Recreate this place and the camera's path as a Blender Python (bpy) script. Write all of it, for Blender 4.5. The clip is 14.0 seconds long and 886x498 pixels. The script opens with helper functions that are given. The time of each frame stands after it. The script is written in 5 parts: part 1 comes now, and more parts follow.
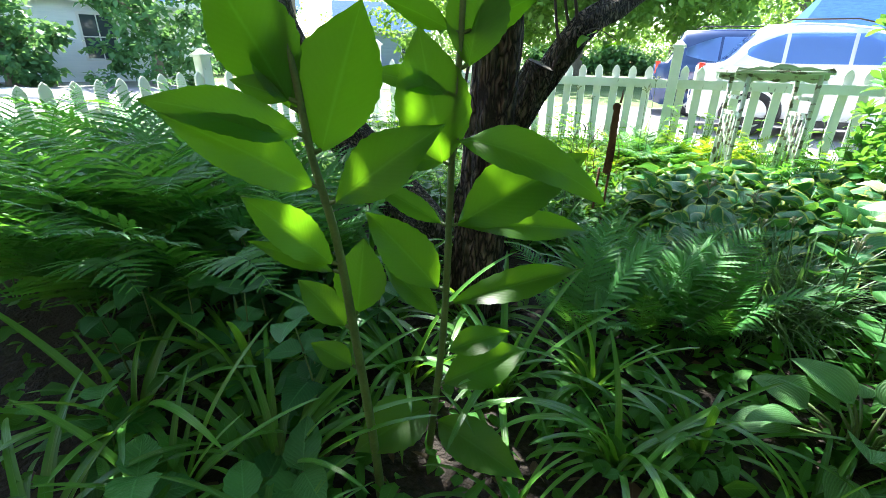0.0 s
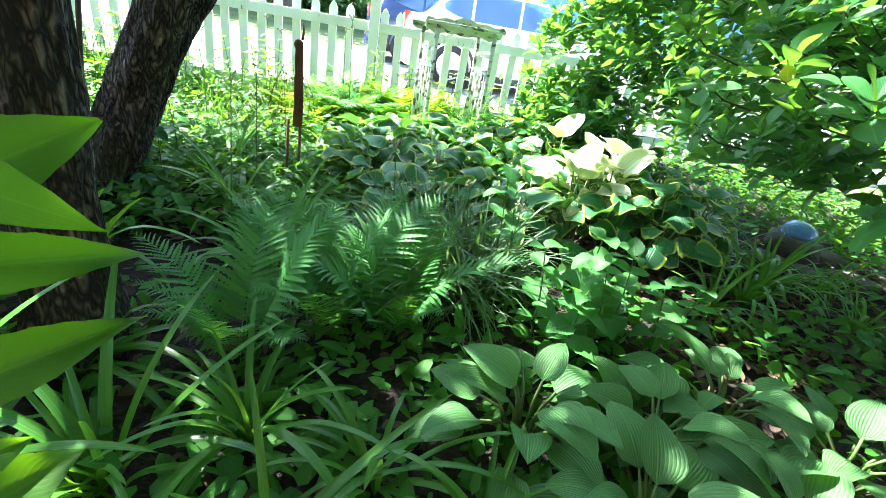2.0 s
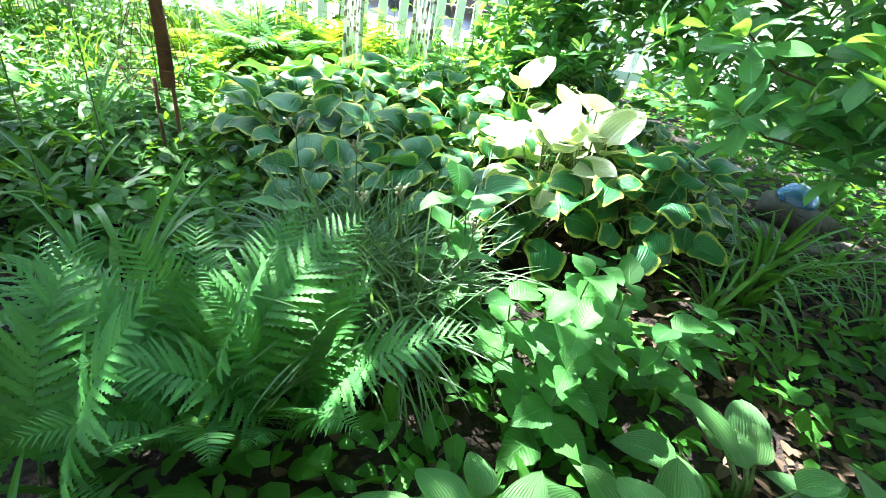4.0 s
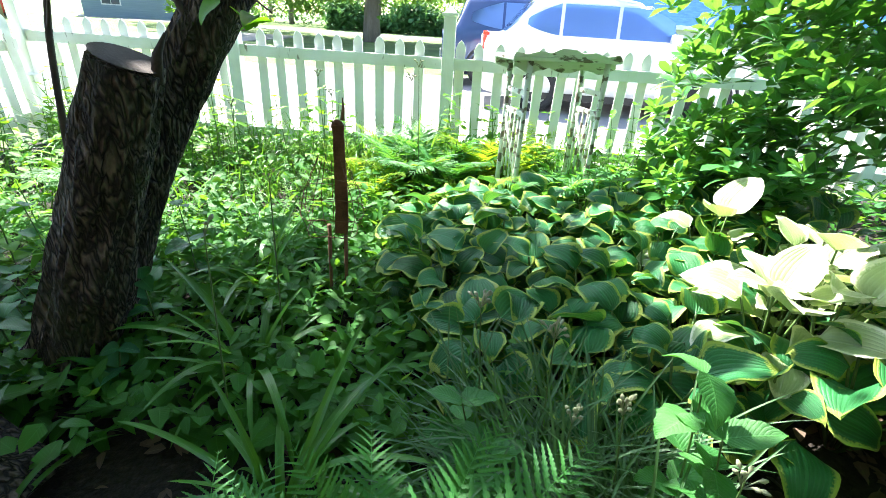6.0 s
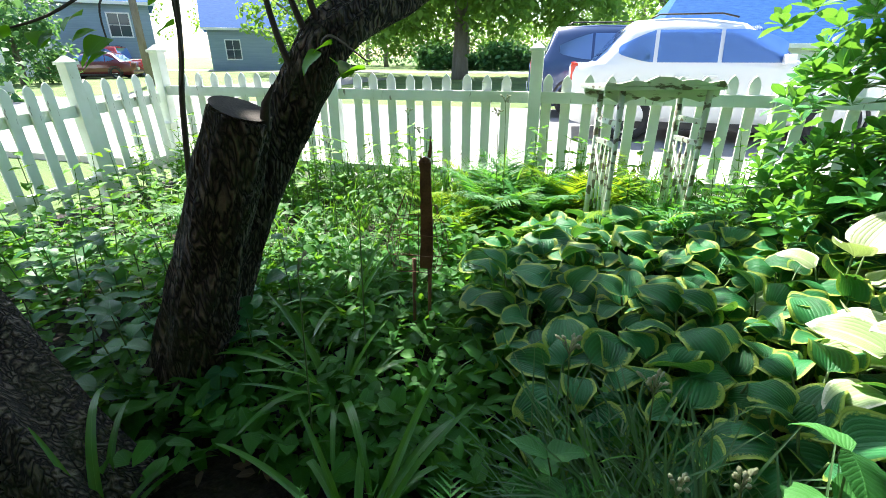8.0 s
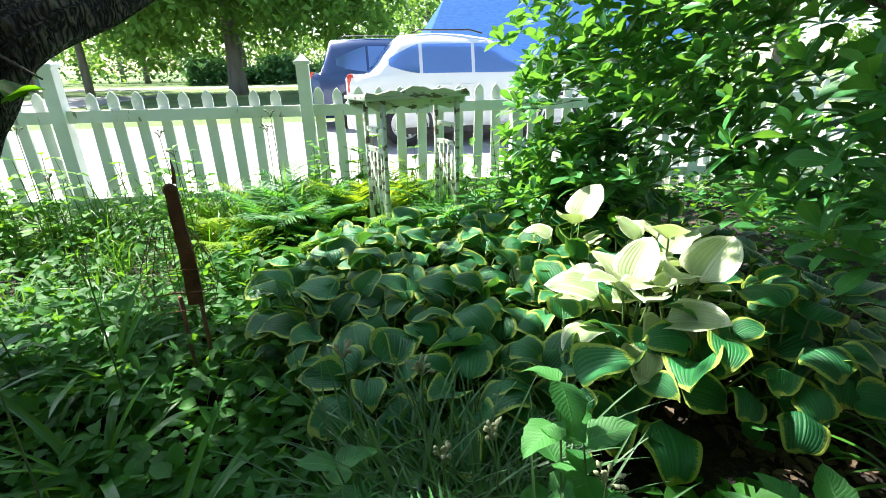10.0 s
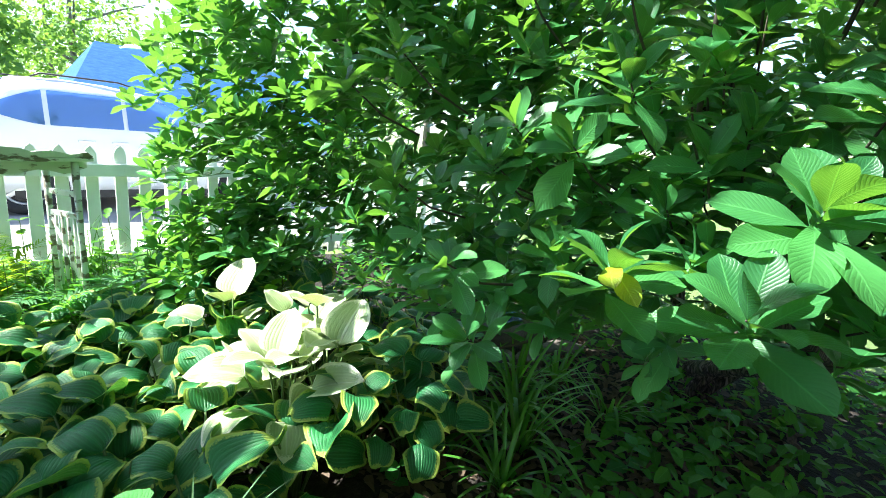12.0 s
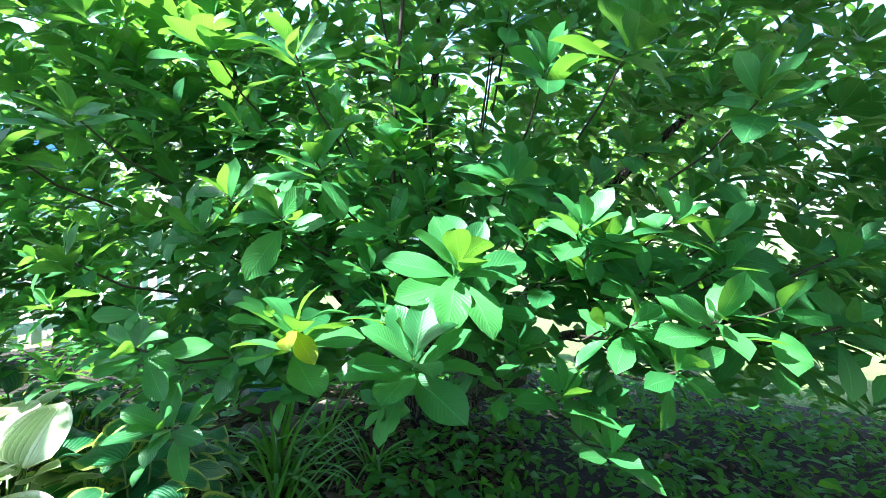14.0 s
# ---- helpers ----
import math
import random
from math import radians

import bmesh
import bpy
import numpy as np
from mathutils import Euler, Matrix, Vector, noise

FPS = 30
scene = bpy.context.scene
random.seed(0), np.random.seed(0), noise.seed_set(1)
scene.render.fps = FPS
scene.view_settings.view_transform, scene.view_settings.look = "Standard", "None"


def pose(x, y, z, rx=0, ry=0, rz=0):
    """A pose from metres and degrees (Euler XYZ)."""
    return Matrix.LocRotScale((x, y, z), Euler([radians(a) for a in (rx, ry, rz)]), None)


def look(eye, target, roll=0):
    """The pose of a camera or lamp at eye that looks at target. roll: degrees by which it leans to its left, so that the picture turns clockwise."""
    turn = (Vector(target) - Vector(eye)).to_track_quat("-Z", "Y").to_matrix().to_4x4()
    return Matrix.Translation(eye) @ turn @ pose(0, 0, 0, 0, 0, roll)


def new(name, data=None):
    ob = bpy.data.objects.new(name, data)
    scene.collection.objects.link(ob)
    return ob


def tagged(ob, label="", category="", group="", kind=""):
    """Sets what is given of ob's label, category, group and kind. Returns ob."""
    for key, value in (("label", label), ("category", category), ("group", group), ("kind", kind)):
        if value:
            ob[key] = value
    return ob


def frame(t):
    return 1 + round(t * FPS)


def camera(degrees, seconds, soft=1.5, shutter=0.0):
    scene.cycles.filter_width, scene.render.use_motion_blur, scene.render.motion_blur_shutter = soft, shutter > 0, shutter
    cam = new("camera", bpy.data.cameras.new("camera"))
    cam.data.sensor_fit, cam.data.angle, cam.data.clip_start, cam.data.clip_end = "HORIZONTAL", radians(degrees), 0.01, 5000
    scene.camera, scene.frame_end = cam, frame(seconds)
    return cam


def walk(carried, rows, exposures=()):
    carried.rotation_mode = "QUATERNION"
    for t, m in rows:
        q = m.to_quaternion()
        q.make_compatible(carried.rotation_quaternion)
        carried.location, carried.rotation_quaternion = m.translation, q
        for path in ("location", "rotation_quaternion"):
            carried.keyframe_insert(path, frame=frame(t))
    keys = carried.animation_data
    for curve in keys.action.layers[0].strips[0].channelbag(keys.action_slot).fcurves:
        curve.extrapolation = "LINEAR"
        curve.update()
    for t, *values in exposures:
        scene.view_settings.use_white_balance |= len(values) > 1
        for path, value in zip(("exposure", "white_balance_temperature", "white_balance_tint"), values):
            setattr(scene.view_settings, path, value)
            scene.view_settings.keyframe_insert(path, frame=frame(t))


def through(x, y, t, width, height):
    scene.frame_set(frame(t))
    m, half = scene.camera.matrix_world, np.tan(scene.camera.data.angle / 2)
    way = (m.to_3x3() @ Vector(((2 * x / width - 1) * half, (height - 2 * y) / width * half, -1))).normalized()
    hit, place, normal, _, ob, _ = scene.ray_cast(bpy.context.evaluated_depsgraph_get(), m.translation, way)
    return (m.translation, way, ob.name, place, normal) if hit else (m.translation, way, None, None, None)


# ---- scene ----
cam = camera(88.0, 14.0, soft=0.82)
PATH = [
    (0, (0.812, 0.484, 1.072), (0.004, 2.147, 0.308), 1.2),
    (0.5, (0.869, 0.547, 1.061), (0.239, 2.279, 0.283), 1.9),
    (1, (0.921, 0.729, 1.04), (0.626, 2.544, 0.255), 4.6),
    (1.5, (0.918, 0.835, 1.046), (0.964, 2.65, 0.207), 8.0),
    (2, (1.001, 0.997, 1.049), (1.27, 2.773, 0.168), 10.2),
    (2.5, (1.094, 1.242, 1.036), (1.452, 2.978, 0.108), 10.1),
    (2.7, (1.09, 1.291, 1.074), (1.451, 3.008, 0.114), 10.3),
    (4.8, (1.204, 1.761, 1.086), (1.681, 3.327, -0.063), 11.5),
    (5, (1.204, 1.779, 1.078), (1.666, 3.382, -0.026), 11.5),
    (5.5, (1.08, 1.909, 1.136), (1.382, 3.631, 0.164), 9.4),
    (6, (0.961, 2.014, 1.182), (0.871, 3.806, 0.299), 3.7),
    (6.5, (0.913, 2.031, 1.189), (0.503, 3.802, 0.354), 1.0),
    (7, (0.914, 2.04, 1.194), (0.358, 3.79, 0.401), 0.2),
    (7.2, (0.917, 2.049, 1.192), (0.34, 3.794, 0.404), 0.1),
    (9.3, (1.053, 2.047, 1.188), (1.058, 3.905, 0.448), -1.1),
    (9.5, (1.069, 2.047, 1.19), (1.148, 3.905, 0.452), -1.3),
    (10, (1.108, 2.043, 1.191), (1.423, 3.876, 0.455), -0.9),
    (10.5, (1.143, 2.019, 1.204), (1.743, 3.803, 0.527), 0.7),
    (11, (1.198, 2.002, 1.219), (2.066, 3.698, 0.61), 2.1),
    (11.5, (1.263, 1.98, 1.221), (2.405, 3.533, 0.685), 3.4),
    (12, (1.314, 1.935, 1.254), (2.734, 3.272, 0.814), 4.6),
    (12.5, (1.332, 1.891, 1.292), (2.964, 3.002, 0.971), 6.1),
    (13, (1.34, 1.855, 1.301), (3.088, 2.8, 1.081), 5.2),
    (13.5, (1.348, 1.817, 1.298), (3.182, 2.592, 1.114), 4.1),
    (14, (1.343, 1.765, 1.294), (3.252, 2.345, 1.154), 3.0),
]
# stops by which the clip's camera brightens and darkens its picture
EXPOSURE = 2.38
GAIN = [(0, 0.35), (0.5, 0.5), (1.5, 0.75), (2.5, 1.2), (5, 1.3), (5.5, 1.15), (6, 0.5), (6.5, 0.0), (7, -0.1), (9.5, -0.2), (11, -0.2), (12.5, 0.4), (13.5, 0.68), (14, 0.72)]
KELVIN, TINT = [(0, 6250), (5.5, 6200), (6.5, 6500), (10.5, 6450), (12, 6100), (14, 5750)], [(0, 14), (5.5, 18), (6.5, 12), (10.5, 11), (14, 9)]
tone = lambda rows, t: float(np.interp(t, [a for a, _ in rows], [b for _, b in rows]))
walk(cam, [(t, look(eye, target, roll)) for t, eye, target, roll in PATH], [(t, EXPOSURE + g, tone(KELVIN, t), tone(TINT, t)) for t, g in GAIN])

# ---- light ----
SUN_AZ, SUN_EL = radians(128), radians(50)     # azimuth counted from +x towards +y
world = bpy.data.worlds.new("sky")
scene.world = world
world.use_nodes = True
wn = world.node_tree.nodes
sky = wn.new("ShaderNodeTexSky")
sky.sky_type, sky.sun_disc = "NISHITA", False
sky.sun_elevation, sky.sun_rotation = SUN_EL, math.pi / 2 - SUN_AZ
world.node_tree.links.new(sky.outputs[0], wn["Background"].inputs[0])
wn["Background"].inputs[1].default_value = 0.092
sun = new("sun", bpy.data.lights.new("sun", "SUN"))
sun.data.energy, sun.data.angle, sun.data.color = 4.2, radians(0.5), (1.0, 0.95, 0.86)
sun_way = Vector((math.cos(SUN_EL) * math.cos(SUN_AZ), math.cos(SUN_EL) * math.sin(SUN_AZ), math.sin(SUN_EL)))
sun.matrix_world = look(sun_way * 40, (0, 0, 0))

rng = np.random.default_rng(7)
rnd = random.Random(11)


# ---- materials ----
def material(name, rough=0.6, metal=0.0):
    m = bpy.data.materials.new(name)
    m.use_nodes = True
    b = m.node_tree.nodes["Principled BSDF"]
    b.inputs["Roughness"].default_value, b.inputs["Metallic"].default_value = rough, metal
    return m, m.node_tree.nodes, m.node_tree.links, b


def ramp(nodes, links, source, stops):
    r = nodes.new("ShaderNodeValToRGB")
    while len(r.color_ramp.elements) < len(stops):
        r.color_ramp.elements.new(0.5)
    for e, (p, c) in zip(r.color_ramp.elements, stops):
        e.position, e.color = p, (*c, 1)
    links.new(source, r.inputs[0])
    return r.outputs[0]


def mixed(nodes, links, factor, a, b, blend="MIX"):
    m = nodes.new("ShaderNodeMix")
    m.data_type, m.blend_type = "RGBA", blend
    for socket, value in ((m.inputs[0], factor), (m.inputs[6], a), (m.inputs[7], b)):
        if hasattr(value, "links"):
            links.new(value, socket)
        else:
            socket.default_value = value if isinstance(value, float) else (*value, 1)
    return m.outputs[2]


def maths(nodes, links, op, a, b=0.0):
    m = nodes.new("ShaderNodeMath")
    m.operation = op
    for socket, value in zip(m.inputs, (a, b)):
        if hasattr(value, "links"):
            links.new(value, socket)
        else:
            socket.default_value = value
    return m.outputs[0]


def grain(nodes, links, scale, detail=4.0, vector=None, stretch=None):
    n = nodes.new("ShaderNodeTexNoise")
    n.inputs["Scale"].default_value, n.inputs["Detail"].default_value = scale, detail
    if vector is None:
        c = nodes.new("ShaderNodeTexCoord")
        vector = c.outputs["Object"]
    if stretch:
        v = nodes.new("ShaderNodeMapping")
        v.inputs["Scale"].default_value = stretch
        links.new(vector, v.inputs["Vector"])
        vector = v.outputs[0]
    links.new(vector, n.inputs["Vector"])
    return n.outputs["Fac"]


def bump(nodes, links, b, height, strength, distance):
    n = nodes.new("ShaderNodeBump")
    n.inputs["Strength"].default_value, n.inputs["Distance"].default_value = strength, distance
    links.new(height, n.inputs["Height"])
    links.new(n.outputs[0], b.inputs["Normal"])
    return n.outputs[0]


def plain(name, dark, light, scale=6.0, rough=0.7, metal=0.0, relief=0.3, distance=0.004, stretch=None):
    """A surface whose colour wanders between two tones at two scales, with fine relief."""
    m, n, l, b = material(name, rough, metal)
    big, fine = grain(n, l, scale, 5, stretch=stretch), grain(n, l, scale * 9, 6, stretch=stretch)
    mix = maths(n, l, "ADD", maths(n, l, "MULTIPLY", big, 0.65), maths(n, l, "MULTIPLY", fine, 0.35))
    l.new(ramp(n, l, mix, [(0.34, dark), (0.66, light)]), b.inputs["Base Color"])
    bump(n, l, b, fine, relief, distance)
    return m


def leaf(name, dark, light, through, veins=10.0, rough=0.42, edge=None, glow=0.45, rib=0.35, spots=0.0, shine=0.45, vein=0.1, parallel=False):
    """Leaf blade: tone from leaf to leaf, pale midrib and side veins along the blade's own coordinates, light passing through."""
    m, n, l, b = material(name, rough)
    b.inputs["Specular IOR Level"].default_value = shine
    info, geo, uv = n.new("ShaderNodeObjectInfo"), n.new("ShaderNodeNewGeometry"), n.new("ShaderNodeUVMap")
    each = maths(n, l, "FRACT", maths(n, l, "ADD", info.outputs["Random"], geo.outputs["Random Per Island"]))
    split = n.new("ShaderNodeSeparateXYZ")
    l.new(uv.outputs[0], split.inputs[0])
    along, across = split.outputs[0], maths(n, l, "ABSOLUTE", maths(n, l, "SUBTRACT", split.outputs[1], 0.5))
    blot = grain(n, l, 14.0, 4)
    tone = maths(n, l, "ADD", maths(n, l, "MULTIPLY", each, 0.7), maths(n, l, "MULTIPLY", blot, 0.3))
    colour = mixed(n, l, tone, dark, light)
    if edge:
        wob = maths(n, l, "MULTIPLY", maths(n, l, "SUBTRACT", grain(n, l, 30.0, 3), 0.5), 0.16)
        rim = maths(n, l, "ADD", maths(n, l, "MAXIMUM", across, maths(n, l, "SUBTRACT", along, 0.46)), wob)
        colour = mixed(n, l, ramp(n, l, rim, [(0.385, (0, 0, 0)), (0.43, (1, 1, 1))]), colour, edge)
    if spots:
        decay = ramp(n, l, grain(n, l, 45.0, 2), [(0.70, (0, 0, 0)), (0.74, (1, 1, 1))])
        colour = mixed(n, l, maths(n, l, "MULTIPLY", decay, spots), colour, (0.16, 0.11, 0.03))
    mid = ramp(n, l, across, [(0.0, (1, 1, 1)), (0.035, (0, 0, 0))])
    side = n.new("ShaderNodeMath")
    side.operation = "SINE"
    run = maths(n, l, "MULTIPLY", across, 0.9) if parallel else maths(n, l, "SUBTRACT", along, maths(n, l, "MULTIPLY", across, 0.55))
    l.new(maths(n, l, "MULTIPLY", run, veins * 6.283), side.inputs[0])
    fine = maths(n, l, "POWER", maths(n, l, "ABSOLUTE", side.outputs[0]), 5.0)
    colour = mixed(n, l, maths(n, l, "MULTIPLY", mid, 0.3), colour, tuple(min(1, c * 2.2 + 0.03) for c in light))
    colour = mixed(n, l, maths(n, l, "MULTIPLY", fine, vein), colour, tuple(min(1, c * 1.6 + 0.02) for c in light))
    l.new(colour, b.inputs["Base Color"])
    normal = bump(n, l, b, maths(n, l, "ADD", maths(n, l, "MULTIPLY", fine, -0.6), maths(n, l, "ADD", mid, maths(n, l, "MULTIPLY", grain(n, l, 120, 3), 0.8))), rib, 0.0016)
    tl = n.new("ShaderNodeBsdfTranslucent")
    l.new(mixed(n, l, 0.8, colour, through, "MIX"), tl.inputs[0])
    l.new(normal, tl.inputs["Normal"])
    sh = n.new("ShaderNodeMixShader")
    sh.inputs[0].default_value = glow
    l.new(b.outputs[0], sh.inputs[1])
    l.new(tl.outputs[0], sh.inputs[2])
    l.new(sh.outputs[0], n["Material Output"].inputs[0])
    return m


MAT = {}
MAT["tall_leaf"] = leaf("tall_leaf", (0.03, 0.105, 0.010), (0.055, 0.17, 0.018), (0.19, 0.48, 0.004), 9, 0.45, glow=0.5, rib=0.12, vein=0.05, shine=0.4)
MAT["magnolia"] = leaf("magnolia_leaf", (0.012, 0.085, 0.038), (0.09, 0.34, 0.085), (0.21, 0.48, 0.03), 8, 0.33, glow=0.37, shine=0.45, rib=0.35, vein=0.06)
MAT["hosta"] = leaf("hosta_leaf", (0.035, 0.13, 0.045), (0.095, 0.27, 0.075), (0.18, 0.42, 0.02), 8, 0.45, glow=0.28, rib=1.0, spots=0.25, vein=0.4, shine=0.4, parallel=True)
MAT["hosta_edged"] = leaf("hosta_edged_leaf", (0.006, 0.065, 0.024), (0.032, 0.21, 0.06), (0.12, 0.36, 0.03), 7, 0.38, edge=(0.38, 0.50, 0.08), glow=0.26, rib=1.0, vein=0.25, shine=0.34, parallel=True)
# cream-edged hosta, its whole blade paled to imitate strong sun
MAT["hosta_sunlit"] = leaf("hosta_sunlit_leaf", (0.22, 0.36, 0.14), (0.52, 0.60, 0.36), (0.42, 0.56, 0.12), 7, 0.3, edge=(0.80, 0.82, 0.62), glow=0.25, rib=0.8, vein=0.08, shine=0.6, parallel=True)
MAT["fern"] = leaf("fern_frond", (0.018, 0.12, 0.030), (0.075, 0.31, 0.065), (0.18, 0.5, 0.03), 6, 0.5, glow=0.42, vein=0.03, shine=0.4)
# lit copy of the fern: sunlight put into a paler yellow-green
MAT["fern_sunlit_tint"] = leaf("fern_frond_sunlit_tint", (0.10, 0.23, 0.015), (0.27, 0.46, 0.03), (0.42, 0.58, 0.02), 6, 0.6, glow=0.48, vein=0.03, shine=0.15)
MAT["blade"] = leaf("daylily_blade", (0.025, 0.115, 0.016), (0.095, 0.30, 0.04), (0.22, 0.5, 0.02), 1.5, 0.33, glow=0.36, spots=0.2, vein=0.04, shine=0.42)
MAT["grass"] = leaf("sedge_blade", (0.03, 0.10, 0.035), (0.09, 0.21, 0.075), (0.16, 0.34, 0.05), 1.5, 0.45, glow=0.32, vein=0.04)
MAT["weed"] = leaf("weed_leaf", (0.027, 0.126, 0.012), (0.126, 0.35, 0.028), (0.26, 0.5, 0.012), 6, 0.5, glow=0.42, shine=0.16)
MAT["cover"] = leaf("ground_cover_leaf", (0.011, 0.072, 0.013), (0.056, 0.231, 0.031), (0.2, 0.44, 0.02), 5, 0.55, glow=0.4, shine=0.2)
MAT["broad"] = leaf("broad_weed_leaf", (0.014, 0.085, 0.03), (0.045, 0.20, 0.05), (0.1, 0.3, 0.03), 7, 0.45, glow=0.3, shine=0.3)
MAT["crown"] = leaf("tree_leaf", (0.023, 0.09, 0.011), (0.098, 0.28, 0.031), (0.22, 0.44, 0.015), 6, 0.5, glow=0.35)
# far tree and shrub leaves, colours lightened to stand in for distance haze
MAT["hazy_crown"] = leaf("hazy_tree_leaf", (0.05, 0.15, 0.03), (0.18, 0.34, 0.07), (0.3, 0.5, 0.06), 6, 0.6, glow=0.4, shine=0.2)
MAT["hazy_shrub"] = leaf("hazy_shrub_leaf", (0.03, 0.12, 0.05), (0.10, 0.25, 0.09), (0.18, 0.36, 0.08), 6, 0.6, glow=0.35, shine=0.3)
MAT["seedling"] = leaf("seedling_leaf", (0.018, 0.11, 0.028), (0.075, 0.27, 0.06), (0.14, 0.45, 0.04), 6, 0.45, glow=0.36, shine=0.35, rib=0.6)
MAT["yellow_leaf"] = leaf("yellowing_leaf", (0.22, 0.36, 0.02), (0.34, 0.44, 0.03), (0.5, 0.55, 0.02), 8, 0.4, glow=0.4)
MAT["litter"] = leaf("dry_leaf", (0.04, 0.027, 0.017), (0.125, 0.088, 0.055), (0.3, 0.2, 0.1), 6, 0.8, glow=0.15)
MAT["stem"] = plain("green_stem", (0.045, 0.10, 0.018), (0.10, 0.18, 0.04), 20, 0.6)
MAT["dark_stem"] = plain("dark_twig", (0.03, 0.025, 0.018), (0.07, 0.055, 0.04), 20, 0.8)
MAT["rust"] = plain("rusty_iron", (0.07, 0.034, 0.018), (0.22, 0.11, 0.055), 14, 0.85, 0.1, 0.6)
MAT["stone"] = plain("grey_stone", (0.05, 0.043, 0.036), (0.15, 0.13, 0.11), 9, 0.9, 0, 0.9, 0.015)
MAT["concrete"] = plain("pale_concrete", (0.48, 0.46, 0.42), (0.62, 0.60, 0.56), 1.2, 0.9, 0, 0.3)
MAT["asphalt"] = plain("worn_asphalt", (0.22, 0.22, 0.22), (0.32, 0.31, 0.30), 1.5, 0.9, 0, 0.4)
MAT["tyre"] = plain("tyre_rubber", (0.015, 0.015, 0.016), (0.03, 0.03, 0.03), 12, 0.8)
MAT["rim"] = plain("alloy_rim", (0.42, 0.43, 0.45), (0.6, 0.61, 0.63), 9, 0.3, 0.9, 0.05)
MAT["roof"] = plain("blue_grey_shingle", (0.02, 0.085, 0.26), (0.04, 0.13, 0.36), 3, 0.85, 0, 0.5, 0.01, (1, 1, 4))
MAT["roof"].node_tree.nodes["Principled BSDF"].inputs["Specular IOR Level"].default_value = 0.1
MAT["siding"] = plain("pale_siding", (0.72, 0.76, 0.80), (0.82, 0.84, 0.86), 2, 0.7, 0, 0.3, 0.01, (0.3, 0.3, 12))
MAT["blue_siding"] = plain("grey_blue_siding", (0.20, 0.27, 0.34), (0.27, 0.35, 0.43), 2, 0.7, 0, 0.3, 0.01, (0.3, 0.3, 12))
MAT["white_trim"] = plain("white_trim", (0.68, 0.69, 0.70), (0.80, 0.80, 0.80), 3, 0.6)
MAT["trunk_pale"] = plain("pale_bark", (0.12, 0.10, 0.08), (0.24, 0.21, 0.17), 5, 0.9, 0, 0.8, 0.02, (1, 1, 0.2))


def paint_worn(name, paint, paint2, bare, amount, stretch):
    m, n, l, b = material(name, 0.55)
    tone = mixed(n, l, grain(n, l, 5, 4), paint, paint2)
    chip = ramp(n, l, grain(n, l, 22, 8, stretch=stretch), [(amount, (1, 1, 1)), (amount + 0.05, (0, 0, 0))])
    wood = mixed(n, l, grain(n, l, 60, 5, stretch=(1, 1, 0.08)), bare, tuple(c * 0.55 for c in bare))
    dirt = ramp(n, l, grain(n, l, 3.0, 6), [(0.45, (1, 1, 1)), (0.72, (0.78, 0.80, 0.70))])
    l.new(mixed(n, l, 1.0, mixed(n, l, chip, tone, wood), dirt, "MULTIPLY"), b.inputs["Base Color"])
    bump(n, l, b, maths(n, l, "SUBTRACT", grain(n, l, 90, 4, stretch=(1, 1, 0.1)), chip), 0.35, 0.002)
    return m


MAT["fence"] = paint_worn("white_fence_paint", (0.76, 0.80, 0.74), (0.82, 0.84, 0.80), (0.36, 0.33, 0.27), 0.30, (1, 1, 0.25))
MAT["bench"] = paint_worn("peeling_pale_green_paint", (0.55, 0.62, 0.52), (0.72, 0.76, 0.68), (0.20, 0.17, 0.12), 0.42, (0.35, 1, 1))


def bark(name, dark, light, moss):
    m, n, l, b = material(name, 0.9)
    v = n.new("ShaderNodeTexVoronoi")
    v.feature = "DISTANCE_TO_EDGE"
    v.inputs["Scale"].default_value = 40
    c, mp, w, nz = n.new("ShaderNodeTexCoord"), n.new("ShaderNodeMapping"), n.new("ShaderNodeVectorMath"), n.new("ShaderNodeTexNoise")
    mp.inputs["Scale"].default_value = (1, 1, 0.3)
    nz.inputs["Scale"].default_value = 22
    w.operation = "MULTIPLY_ADD"
    w.inputs[1].default_value = (0.09, 0.09, 0.09)
    l.new(c.outputs["Object"], mp.inputs["Vector"])
    l.new(mp.outputs[0], nz.inputs["Vector"])
    l.new(nz.outputs["Color"], w.inputs[0])
    l.new(mp.outputs[0], w.inputs[2])
    l.new(w.outputs[0], v.inputs["Vector"])
    furrow = grain(n, l, 34, 7, stretch=(1, 1, 0.22))
    plates = ramp(n, l, maths(n, l, "MULTIPLY", v.outputs["Distance"], furrow), [(0.02, (0, 0, 0)), (0.17, (1, 1, 1))])
    fine = grain(n, l, 110, 6, stretch=(1, 1, 0.4))
    colour = mixed(n, l, maths(n, l, "MULTIPLY", plates, maths(n, l, "ADD", 0.3, maths(n, l, "MULTIPLY", fine, 0.9))), dark, light)
    green = ramp(n, l, grain(n, l, 5, 5), [(0.5, (0, 0, 0)), (0.66, (1, 1, 1))])
    l.new(mixed(n, l, maths(n, l, "MULTIPLY", green, 0.4), colour, moss), b.inputs["Base Color"])
    bump(n, l, b, maths(n, l, "ADD", plates, maths(n, l, "MULTIPLY", fine, 0.5)), 1.0, 0.035)
    return m


MAT["bark"] = bark("furrowed_bark", (0.010, 0.008, 0.006), (0.25, 0.205, 0.155), (0.06, 0.08, 0.022))
MAT["cut"] = plain("grey_cut_wood", (0.025, 0.02, 0.016), (0.07, 0.058, 0.047), 14, 0.9, 0, 0.6)


